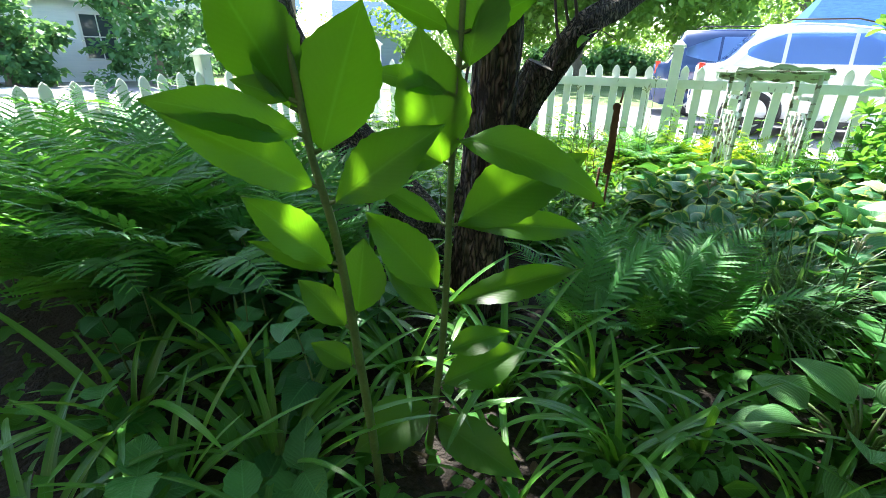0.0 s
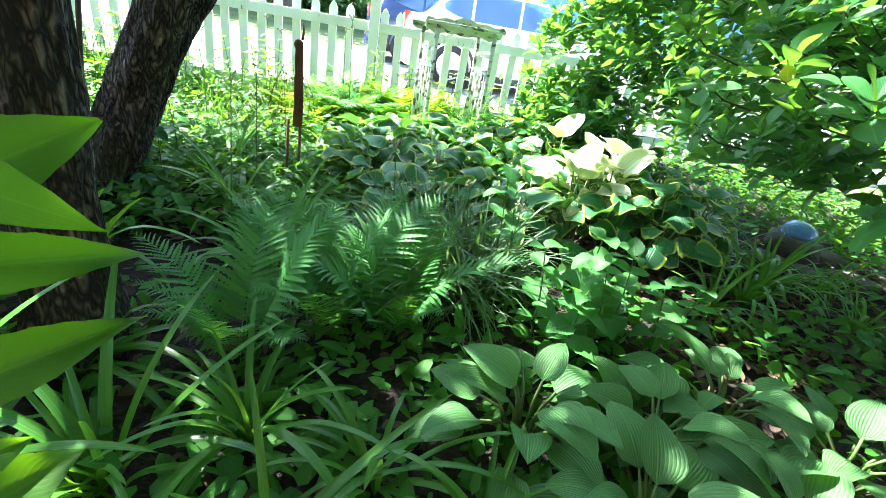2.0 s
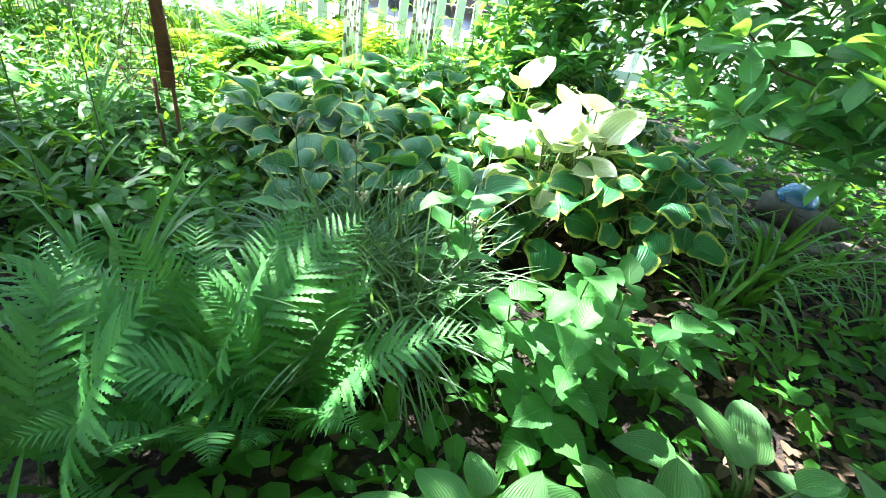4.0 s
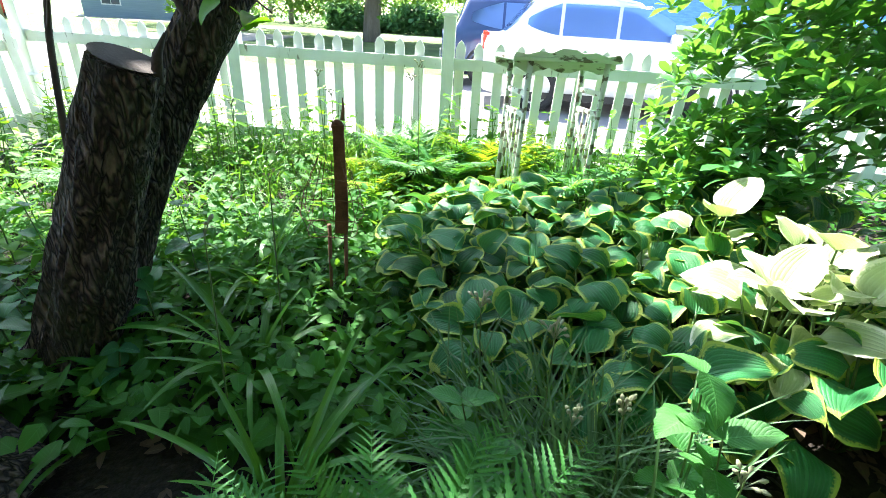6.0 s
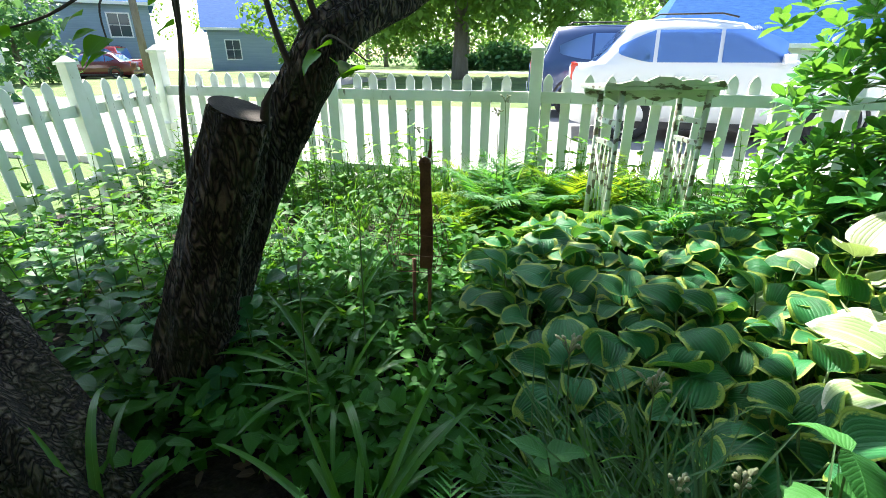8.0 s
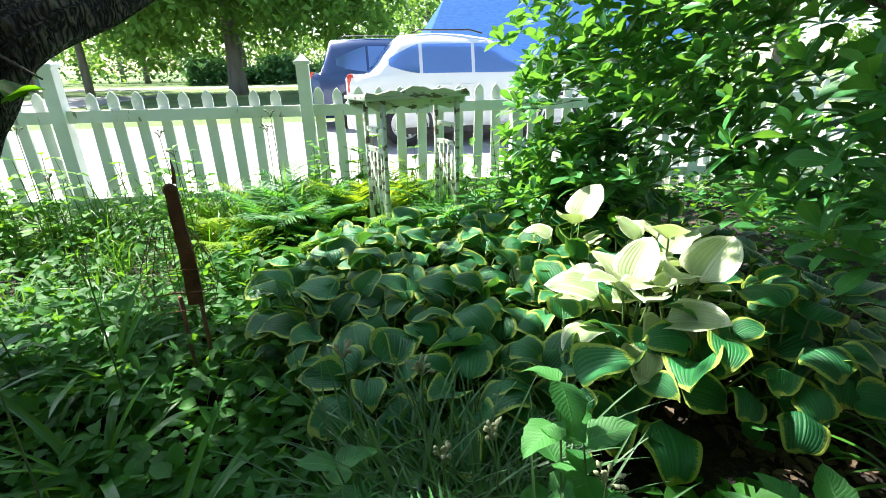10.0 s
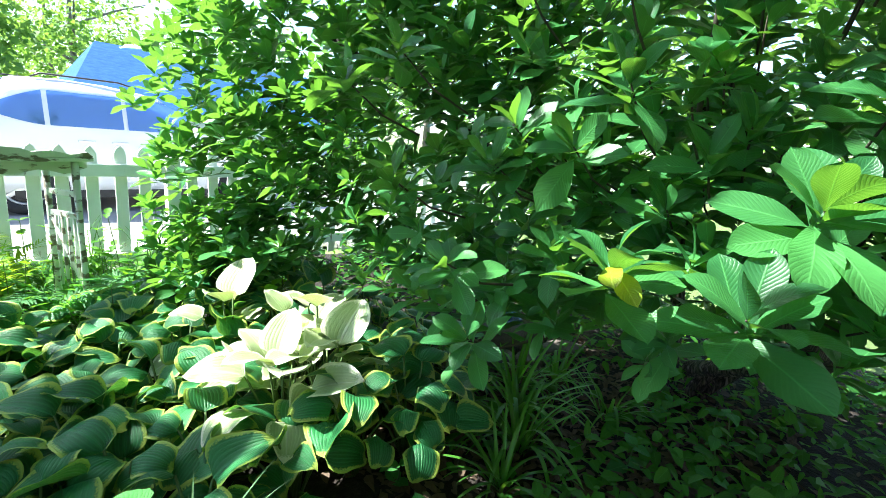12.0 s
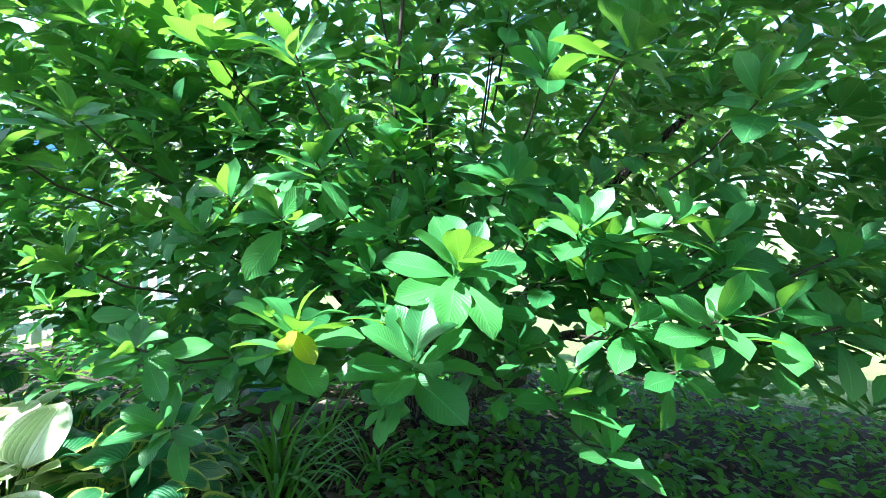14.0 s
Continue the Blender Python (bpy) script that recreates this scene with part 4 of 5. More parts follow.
for x, y, c, s in ((0.72, 1.86, 26, 0.46), (0.02, 1.12, 24, 0.50), (-0.30, 1.34, 24, 0.52), (0.62, 1.30, 14, 0.34), (0.45, 1.72, 24, 0.52), (1.3, 1.62, 18, 0.34), (0.12, 1.62, 22, 0.55),
                   (-0.15, 0.92, 20, 0.45), (-0.28, 0.70, 20, 0.45), (-0.48, 1.05, 22, 0.5), (0.18, 0.98, 18, 0.36), (0.55, 2.75, 24, 0.45), (0.2, 2.05, 18, 0.5), (-0.2, 1.85, 20, 0.55), (0.28, 3.2, 22, 0.5), (0.05, 3.75, 22, 0.5), (-0.1, 2.62, 18, 0.5), (0.85, 1.58, 20, 0.46), (1.05, 1.75, 18, 0.42)):
    make_daylily(x, y, c, s, "daylily clump with arching strap-shaped green blades")
for x, y, c, s in ((3.05, 3.0, 34, 0.42), (2.85, 2.85, 30, 0.40), (3.25, 3.15, 24, 0.4), (3.5, 3.05, 22, 0.36), (2.95, 3.3, 26, 0.38), (3.4, 2.7, 20, 0.32), (2.6, 2.75, 24, 0.36)):
    make_daylily(x, y, c, s, "drooping grassy clump on bare litter-covered soil")

THIN = [blade(1, 0.016, 9, 2, 0.4, 0.35, b, 0.4, 0.0, 110 + i) for i, b in enumerate((0.7, 1.3, 2.0, 2.8))]


def make_sedge(x, y, count, size, spread_, label, group, mat="grass"):
    k = count
    a = rng.uniform(0, 6.283, k)
    r = spread_ * np.sqrt(rng.uniform(0, 1, k))
    p = np.stack([r * np.cos(a), r * np.sin(a), np.zeros(k)], 1)
    me = cloud("sedge", THIN, p, rng.uniform(0, 6.283, k), rng.uniform(0.9, 1.5, k), rng.normal(0, 0.4, k), size * rng.uniform(0.55, 1.15, k), MAT[mat])
    ob = new("sedge", me)
    ob.matrix_basis = pose(x, y, 0)
    tagged(ob, label, "grass clump", group, "stuff")


for x, y, c, s in ((1.35, 2.66, 240, 0.52), (1.2, 2.88, 240, 0.52), (1.5, 2.85, 160, 0.46), (1.4, 2.98, 140, 0.48), (1.25, 2.6, 130, 0.46), (1.1, 2.75, 140, 0.44), (1.05, 3.0, 120, 0.4)):
    make_sedge(x, y, c, s, 0.13, "tangled clump of thin grey-green grass", "thin grass clumps")
for k in range(26):
    x, y = rnd.uniform(-1.4, 0.9), rnd.uniform(3.7, 5.8)
    make_sedge(x, y, 70, rnd.uniform(0.3, 0.5), 0.15, "sunlit tuft of long grass near the fence", "sunlit grass tufts", "blade")
for k in range(30):
    make_sedge(rnd.uniform(-2.7, 2.6), rnd.uniform(5.45, 5.93), 100, rnd.uniform(0.45, 0.72), 0.16, "tuft of long grass under the picket fence", "sunlit grass tufts", "blade")

# ---- leafy weeds ----
OVAL = [mesh("leaf", *blade(1, 0.62, 8, 4, 0.72, 0.75, b, 0.25, 0.02, 130 + i, 0.04), MAT["weed"]) for i, b in enumerate((0.4, 0.8, 0.2))]
SEEDLING = [mesh("leaf", *blade(1, 0.7, 10, 4, 0.68, 0.8, b, 0.25, 0.03, 135 + i, 0.05), MAT["seedling"]) for i, b in enumerate((0.5, 0.9, 0.3))]
BROAD = [mesh("leaf", *blade(1, 0.75, 8, 4, 0.6, 0.75, b, 0.25, 0.02, 140 + i, 0.03), MAT["broad"]) for i, b in enumerate((0.6, 1.0, 0.3))]


def make_weed(x, y, height, pairs, size, meshes, label, group, lean=0.0):
    w = thing("weed", label, "weed", group, m=pose(x, y, 0))
    a0 = rnd.uniform(0, 6.28)
    top = Vector((lean * math.cos(a0), lean * math.sin(a0), height))
    pts = curve_points([(0, 0, -0.01), top * 0.5 + Vector((0.01, 0, 0)), top], 4)
    part("stem", tube(pts, list(np.linspace(0.0045, 0.002, len(pts))), 5), MAT["stem"], w)
    for k in range(pairs):
        t = 0.25 + 0.75 * k / max(1, pairs - 1)
        p = top * t
        for s in (0, math.pi):
            az = a0 + 1.57 * (k % 2) + s + rnd.uniform(-0.3, 0.3)
            shared("leaf", meshes[rnd.randrange(3)], None, w, m=at(p, az, radians(rnd.uniform(-5, 35)), rnd.uniform(-0.3, 0.3), size * rnd.uniform(0.75, 1.15) * (1.1 - 0.35 * t)))


for x, y, h in ((1.84, 2.36, 0.36), (1.62, 2.42, 0.40), (1.98, 2.5, 0.34), (1.72, 2.3, 0.36), (2.12, 2.42, 0.30), (1.50, 2.75, 0.56), (1.56, 2.7, 0.46), (1.9, 2.62, 0.38), (2.3, 2.55, 0.24), (1.66, 2.24, 0.3), (1.78, 2.5, 0.44), (1.04, 2.9, 0.32), (1.02, 2.76, 0.26)):
    make_weed(x, y, h, 5, 0.14, SEEDLING, "leafy green seedling with paired oval leaves", "leafy seedlings in the bed", 0.05)
for k in range(30):
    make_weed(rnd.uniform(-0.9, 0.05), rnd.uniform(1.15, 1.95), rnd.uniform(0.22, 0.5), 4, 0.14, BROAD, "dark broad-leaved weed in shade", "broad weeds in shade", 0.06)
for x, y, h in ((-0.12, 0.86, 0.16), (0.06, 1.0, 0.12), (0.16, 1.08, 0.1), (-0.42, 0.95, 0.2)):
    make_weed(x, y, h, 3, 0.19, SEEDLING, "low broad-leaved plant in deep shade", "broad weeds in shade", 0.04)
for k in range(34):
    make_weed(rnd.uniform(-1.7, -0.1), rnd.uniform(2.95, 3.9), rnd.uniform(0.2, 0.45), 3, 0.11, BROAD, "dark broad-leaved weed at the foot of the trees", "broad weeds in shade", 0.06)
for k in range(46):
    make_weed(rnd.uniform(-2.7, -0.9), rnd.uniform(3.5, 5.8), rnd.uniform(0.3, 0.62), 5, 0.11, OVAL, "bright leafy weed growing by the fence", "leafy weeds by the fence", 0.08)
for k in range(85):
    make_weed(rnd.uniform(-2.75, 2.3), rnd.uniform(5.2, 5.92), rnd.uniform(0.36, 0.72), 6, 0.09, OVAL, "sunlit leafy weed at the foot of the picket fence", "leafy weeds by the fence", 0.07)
for k in range(34):
    make_weed(rnd.uniform(1.7, 3.1), rnd.uniform(4.15, 5.5), rnd.uniform(0.25, 0.5), 4, 0.13, OVAL, "yellow-green leafy shrub seedling in sun", "leafy weeds by the fence", 0.08)
for k in range(20):
    make_weed(rnd.uniform(2.3, 4.4), rnd.uniform(1.4, 3.7), rnd.uniform(0.08, 0.24), 2, 0.09, SEEDLING, "low seedling in leaf litter", "low seedlings", 0.03)

# ---- flowering stalks ----
MAT["seed_head"] = plain("pale_seed_head", (0.16, 0.20, 0.10), (0.36, 0.38, 0.24), 60, 0.8)


def make_stalk(x, y, h, bend, heads, label):
    """A thin stalk with a few narrow leaves and a loose head of small buds."""
    st = thing("flower_stalk", label, "flower stalk", "flowering stalks", m=pose(x, y, 0))
    az = rnd.uniform(0, 6.28)
    top = Vector((bend * math.cos(az), bend * math.sin(az), h))
    pts = curve_points([(0, 0, -0.01), top * 0.5 - Vector((0, 0, 0.02 * h)), top], 5)
    part("stem", tube(pts, list(np.linspace(0.0035, 0.0018, len(pts))), 5), MAT["stem"], st)
    for k in range(heads):
        d = Vector((rnd.uniform(-1, 1), rnd.uniform(-1, 1), rnd.uniform(0.1, 1))).normalized() * rnd.uniform(0.015, 0.04)
        part("bud", tube([top - Vector((0, 0, 0.02)), top + d * 0.7, top + d, top + d * 1.25], [0.0012, 0.0014, 0.0055, 0.002], 6), MAT["seed_head"], st)
    for k in range(3):
        shared("leaf", STRAP[rnd.randrange(6)], None, st, m=at(tuple(top * (0.2 + 0.2 * k)), rnd.uniform(0, 6.28), radians(rnd.uniform(25, 60)), 0, 0.12))


for x, y, h, bend, heads in ((0.33, 2.93, 0.72, 0.03, 3), (0.32, 3.35, 0.72, 0.02, 3), (1.06, 3.03, 0.52, 0.05, 12), (1.22, 2.92, 0.5, 0.06, 12), (1.38, 2.74, 0.46, 0.06, 10), (1.5, 2.6, 0.44, 0.05, 8), (1.24, 2.8, 0.45, 0.05, 9), (0.2, 4.6, 0.8, 0.05, 8), (0.0, 5.0, 0.85, 0.06, 8), (0.55, 5.1, 0.85, 0.04, 10), (-0.3, 4.4, 0.75, 0.06, 6), (0.62, 5.0, 0.95, 0.05, 8), (-0.7, 4.9, 0.9, 0.05, 6)):
    make_stalk(x, y, h, bend, heads, "thin green stalk with a head of small pale buds")

# ---- ground cover and litter ----
SMALL = [blade(1, w, 4, 2, 0.7, 0.8, b, 0.3, 0.0, 150 + i, 0.08) for i, (b, w) in enumerate(((0.3, 0.55), (0.7, 0.42), (0.0, 0.34), (0.5, 0.65)))]


def scatter(name, regions, size, mat, label, category, low=0.0, tilt=0.35, templates=SMALL):
    """Leaves over patches of ground: regions of (count, x0, x1, y0, y1, height)."""
    p = np.concatenate([np.stack([rng.uniform(a, b, n_), rng.uniform(c, d, n_), low + h * rng.uniform(0, 1, n_) ** 0.8], 1) for n_, a, b, c, d, h in regions])
    swell = 0.55 + 0.45 * np.sin(p[:, 0] * 6.3 + 1.7 * np.sin(p[:, 1] * 4.1)) * np.cos(p[:, 1] * 5.7)
    p[:, 2] = low + (p[:, 2] - low) * (0.45 + 0.55 * swell)
    k = len(p)
    me = cloud(name, templates, p, rng.uniform(0, 6.283, k), rng.normal(0.1, tilt, k), rng.normal(0, 0.35, k), size * rng.uniform(0.55, 1.3, k), mat)
    tagged(new(name, me), label, category, kind="stuff")


scatter("ground_cover", [(5200, -0.6, 1.3, 2.9, 4.6, 0.22), (2600, -2.8, 0.9, 3.6, 5.9, 0.34), (2200, 0.2, 2.9, 4.4, 5.95, 0.30), (1800, -2.8, 0.0, 0.4, 3.2, 0.20),
                         (1300, 0.6, 2.2, 1.5, 2.9, 0.10), (1700, -2.6, -0.4, 2.9, 4.2, 0.22), (5200, 2.4, 5.3, -0.8, 2.6, 0.22), (500, -0.6, 1.0, 0.9, 2.6, 0.10), (1200, 2.2, 4.6, 3.6, 5.9, 0.28), (350, 2.5, 4.6, 2.2, 3.8, 0.12), (3000, 3.9, 5.6, 2.6, 5.9, 0.35)],
        0.075, MAT["cover"], "dense low green ground cover of small leaves", "ground cover", 0.01)
scatter("leaf_litter", [(2600, -0.6, 4.8, 0.6, 5.8, 0.012), (3200, 2.2, 4.2, 2.0, 3.8, 0.025)], 0.055, MAT["litter"], "dry brown leaf litter on dark soil", "leaf litter", 0.012, 0.12)
k = 5200
p = np.concatenate([np.stack([rng.uniform(-2.6, 2.4, k), rng.uniform(3.6, 5.95, k), np.zeros(k)], 1)])
tagged(new("tall_grass", cloud("tall_grass", THIN, p, rng.uniform(0, 6.283, k), rng.uniform(0.9, 1.5, k), rng.normal(0, 0.4, k), 0.30 * rng.uniform(0.5, 1.2, k), MAT["blade"])), "loose sunlit grass among the weeds", "grass", kind="stuff")


# ---- big shrub with rosettes of glossy leaves ----
LOBE = [blade(1, 0.46, 10, 4, 1.55, 0.62, b, 0.22, 0.02, 170 + i, 0.0) for i, b in enumerate((0.3, 0.6, 0.9, 0.1))]
LOBE_LOW = [blade(1, 0.46, 5, 2, 1.55, 0.62, b, 0.22, 0.02, 180 + i) for i, b in enumerate((0.3, 0.7, 0.1))]


def make_magnolia():
    sh = thing("shrub", "large spreading shrub with rosettes of glossy green oval leaves", "shrub")
    limbs = [[(3.9, 2.5, 0), (3.8, 2.3, 0.5), (3.3, 2.2, 1.0), (2.7, 2.3, 1.5)], [(3.9, 2.5, 0), (4.1, 2.0, 0.55), (4.0, 1.4, 0.74), (3.6, 0.6, 0.9)],
             [(3.95, 2.6, 0), (3.7, 3.2, 0.9), (3.1, 3.9, 1.5), (2.7, 4.5, 1.9)], [(4.0, 2.6, 0), (4.0, 2.7, 1.2), (3.8, 2.6, 2.4), (3.5, 2.5, 3.3)],
             [(4.0, 2.5, 0), (4.3, 1.8, 1.3), (4.2, 1.0, 2.2), (4.0, 0.4, 2.9)], [(3.9, 2.5, 0.2), (3.3, 2.0, 0.6), (2.7, 2.0, 0.85), (2.35, 2.1, 1.0)]]
    for pts in limbs:
        c = curve_points(pts, 6)
        part("limb", tube(c, list(np.linspace(0.042, 0.008, len(c))), 8, wobble=0.2), MAT["bark"], sh)
    part("shoot", tube(curve_points([(2.75, 2.3, 0.9), (2.62, 2.32, 1.4), (2.6, 2.3, 2.1)], 5), list(np.linspace(0.009, 0.005, 11)), 6), MAT["dark_stem"], sh)
    heads = []
    # leafy masses as (count, centre, radii)
    for count, c, r in ((170, (2.72, 2.45, 1.2), (0.5, 0.75, 0.62)), (120, (2.75, 1.6, 1.05), (0.5, 0.6, 0.5)), (170, (2.95, 3.5, 1.35), (0.55, 0.75, 0.8)), (150, (2.42, 4.75, 1.25), (0.52, 0.6, 0.85)),
                        (140, (2.38, 4.7, 0.55), (0.5, 0.6, 0.3)), (220, (3.1, 2.2, 2.1), (0.75, 1.2, 0.75)), (150, (3.2, 0.8, 1.5), (0.7, 0.8, 0.8)), (120, (3.4, 0.2, 1.0), (0.7, 0.8, 0.45)),
                        (170, (3.9, 2.4, 2.6), (1.0, 1.6, 0.9)), (150, (4.3, 0.8, 2.3), (0.9, 1.3, 0.9)), (60, (3.1, 4.0, 2.2), (0.7, 0.9, 0.6)), (60, (2.72, 3.1, 0.78), (0.45, 0.5, 0.22)), (140, (4.3, 3.6, 1.5), (0.7, 1.2, 0.9)),
                        (120, (4.4, 1.9, 1.4), (0.5, 0.9, 0.7)), (90, (3.3, -0.6, 1.9), (0.8, 0.6, 0.9)), (120, (2.68, 4.2, 1.15), (0.5, 0.6, 0.7)), (120, (2.6, 4.5, 2.0), (0.6, 0.7, 0.6)), (110, (2.75, 3.3, 1.9), (0.5, 0.6, 0.5)), (120, (3.3, 4.9, 1.2), (0.6, 0.6, 0.9)), (130, (4.7, 3.9, 0.75), (0.5, 1.2, 0.4)), (170, (4.6, 2.0, 2.0), (0.6, 1.6, 0.9)), (110, (4.4, 0.2, 1.6), (0.5, 0.9, 0.8))):
        heads.append(ball(count, c, r))
    heads = np.concatenate(heads)
    near = np.linalg.norm(heads - np.array((1.34, 1.85, 1.25)), axis=1)
    heads = heads[(near > 1.0) & (heads[:, 2] > 0.36) & ((heads[:, 2] > 0.62) | (heads[:, 1] > 4.0)) & ((heads[:, 2] > 0.8) | (heads[:, 1] > 2.0))]
    near = np.linalg.norm(heads - np.array((1.34, 1.9, 1.2)), axis=1)
    heads = heads[np.argsort(near)]
    core = np.array((3.7, 2.4, 1.2))
    P, A, E, R, S = [], [], [], [], []
    # the nearest rosettes: place, leaf length, how far the twig's end turns outwards
    big = [(2.01, 2.22, 1.09, 0.13, 0.5), (2.24, 2.00, 1.20, 0.155, 0.35), (2.12, 2.05, 1.03, 0.15, 1.2), (2.24, 2.34, 1.40, 0.135, 0.3), (2.49, 1.95, 1.40, 0.14, 0.3), (1.98, 2.55, 1.02, 0.105, 0.7), (2.09, 2.87, 1.48, 0.13, 0.3),
           (2.39, 1.87, 1.63, 0.14, 0.3), (2.49, 1.74, 1.24, 0.14, 0.5), (2.50, 1.48, 1.28, 0.14, 0.5), (2.75, 1.42, 1.18, 0.12, 0.4), (2.40, 1.45, 1.56, 0.14, 0.4), (2.19, 2.37, 1.62, 0.13, 0.3), (1.98, 2.48, 0.88, 0.105, 1.3), (2.0, 2.76, 1.17, 0.105, 0.6)]
    more = [(2.55, 2.02, 1.75, 0.13, 0.3), (2.32, 1.70, 1.66, 0.14, 0.3), (2.25, 2.66, 1.69, 0.13, 0.3), (2.0, 2.97, 1.40, 0.13, 0.4), (2.30, 2.70, 1.20, 0.12, 0.6), (2.45, 2.30, 1.15, 0.12, 0.6), (2.55, 2.10, 0.98, 0.12, 0.9), (2.5, 2.45, 1.55, 0.13, 0.3)]
    big += more
    for n_, h in enumerate([np.array(c[:3]) for c in big] + list(heads)):
        near_by = n_ < len(big)
        k = rng.integers(12, 16) if near_by else rng.integers(8, 11)
        reach = big[n_][3] if near_by else rng.uniform(0.105, 0.14)
        lean = big[n_][4] * 0.5 if near_by else rng.uniform(0.1, 0.6)
        out = (h - core) / np.linalg.norm(h - core)
        axis = out * lean + np.array((0, 0, 0.8)) + rng.normal(0, 0.14, 3)
        axis /= np.linalg.norm(axis)
        side = np.cross(axis, (0.3, 0.9, 0.1))
        side /= np.linalg.norm(side)
        over = np.cross(axis, side)
        for i in range(k):
            # young leaves stand along the twig, older ones spread below them
            turn_, open_ = i * 2.4 + rng.uniform(-0.25, 0.25), 0.3 + 1.3 * (i / k) ** 0.75 + rng.normal(0, 0.16)
            d = axis * math.cos(open_) + (side * math.cos(turn_) + over * math.sin(turn_)) * math.sin(open_)
            d /= np.linalg.norm(d)
            face = axis - d * (axis @ d) + rng.normal(0, 0.22, 3)
            level = np.array((-d[1], d[0], 0)) / max(1e-6, math.hypot(d[0], d[1]))
            up = np.cross(d, level)
            P.append(h - axis * 0.05 * i / k + rng.normal(0, 0.004, 3))
            A.append(math.atan2(d[1], d[0]))
            E.append(math.asin(d[2] / np.linalg.norm(d)))
            R.append(math.atan2(-(face @ level), face @ up))
            S.append(reach * (0.7 + 0.4 * (i / k)) * rng.uniform(0.85, 1.12))
    P, A, E, R, S = map(np.array, (P, A, E, R, S))
    meshes = [mesh("leaf", *t, MAT["magnolia"]) for t in LOBE]
    for i in range(290):
        shared("leaf", meshes[rnd.randrange(4)], None, sh, m=at(P[i].tolist(), A[i], E[i], R[i], S[i]))
    rest = shared("leaves", cloud("leaves", LOBE_LOW, P[290:], A[290:], E[290:], R[290:], S[290:], MAT["magnolia"]), None, sh)
    rest["kind"] = "stuff"
    for az_, el_ in ((3.5, 0.1), (4.1, -0.3)):
        shared("leaf", mesh("leaf", *LOBE[1], MAT["yellow_leaf"]), None, sh, "yellowing leaf", at((2.0, 2.22, 1.09), az_, el_, 0.5, 0.08))
    for h in [np.array(c[:3]) for c in big] + list(heads[:70]):
        inner = h + (core - h) / np.linalg.norm(core - h) * 0.22 + np.array((0, 0, -0.1))
        part("twig", tube([tuple(inner), tuple((h + inner) / 2 + np.array((0, 0, -0.02))), tuple(h)], [0.0035, 0.003, 0.002], 5), MAT["dark_stem"], sh)


make_magnolia()


# ---- sapling in front of the side fence, with heart-shaped leaves ----
def make_sapling():
    sp = thing("sapling", "thin dark sapling with a few heart-shaped green leaves", "sapling")
    part("trunk", tube(curve_points([(-0.72, 3.7, 0), (-0.655, 3.7, 0.5), (-0.586, 3.7, 1.0), (-0.523, 3.7, 1.3), (-0.40, 3.65, 2.0)], 6), list(np.linspace(0.016, 0.008, 25)), 7), MAT["dark_stem"], sp)
    part("branch", tube(curve_points([(-0.57, 3.7, 1.08), (-0.50, 3.66, 1.2), (-0.44, 3.6, 1.4)], 5), list(np.linspace(0.007, 0.004, 11)), 6), MAT["dark_stem"], sp)
    part("branch", tube(curve_points([(-0.49, 3.68, 1.45), (-0.45, 3.4, 1.42), (-0.52, 3.2, 1.30), (-0.66, 3.15, 1.26)], 5), list(np.linspace(0.006, 0.003, 16)), 6), MAT["dark_stem"], sp)
    part("branch", tube(curve_points([(-0.45, 3.4, 1.42), (-0.38, 3.25, 1.33), (-0.33, 3.2, 1.22)], 5), list(np.linspace(0.004, 0.002, 11)), 6), MAT["dark_stem"], sp)
    for x, y, z in ((-0.64, 3.17, 1.25), (-0.57, 3.2, 1.26), (-0.51, 3.2, 1.25), (-0.42, 3.22, 1.30), (-0.38, 3.22, 1.26), (-0.36, 3.2, 1.22), (-0.34, 3.2, 1.2), (-0.33, 3.2, 1.24), (-0.44, 3.6, 1.4), (-0.47, 3.62, 1.3)):
        shared("leaf", HEART[rnd.randrange(2)], None, sp, m=at((x, y, z), rnd.uniform(3.0, 6.4), radians(rnd.uniform(-35, 0)), rnd.uniform(-0.4, 0.4), rnd.uniform(0.07, 0.1)))


make_sapling()


# ---- vehicles ----
def loft(sections):
    """A closed body from cross sections along x; each: x and points of (y, z) with the same count."""
    bm = bmesh.new()
    rings = [[bm.verts.new((x, y, z)) for y, z in pts] for x, pts in sections]
    n_ = len(rings[0])
    for a, b in zip(rings, rings[1:]):
        for i in range(n_):
            bm.faces.new((a[i], a[(i + 1) % n_], b[(i + 1) % n_], b[i]))
    bm.faces.new(list(reversed(rings[0])))
    bm.faces.new(rings[-1])
    bmesh.ops.recalc_face_normals(bm, faces=bm.faces)
    return bm


def section(half, low, belt, roof, top_half):
    right = [(half * 0.92, low), (half, low + 0.18), (half, belt - 0.12), (half * 0.965, belt)]
    if roof > belt + 0.05:
        right += [(top_half + (half * 0.965 - top_half) * 0.35, belt + (roof - belt) * 0.72), (top_half * 0.94, roof - 0.03), (top_half * 0.6, roof)]
    else:
        right += [(half * 0.9, belt + 0.01), (half * 0.8, belt + 0.02), (half * 0.5, belt + 0.025)]
    return right + [(-y, z) for y, z in reversed(right)]


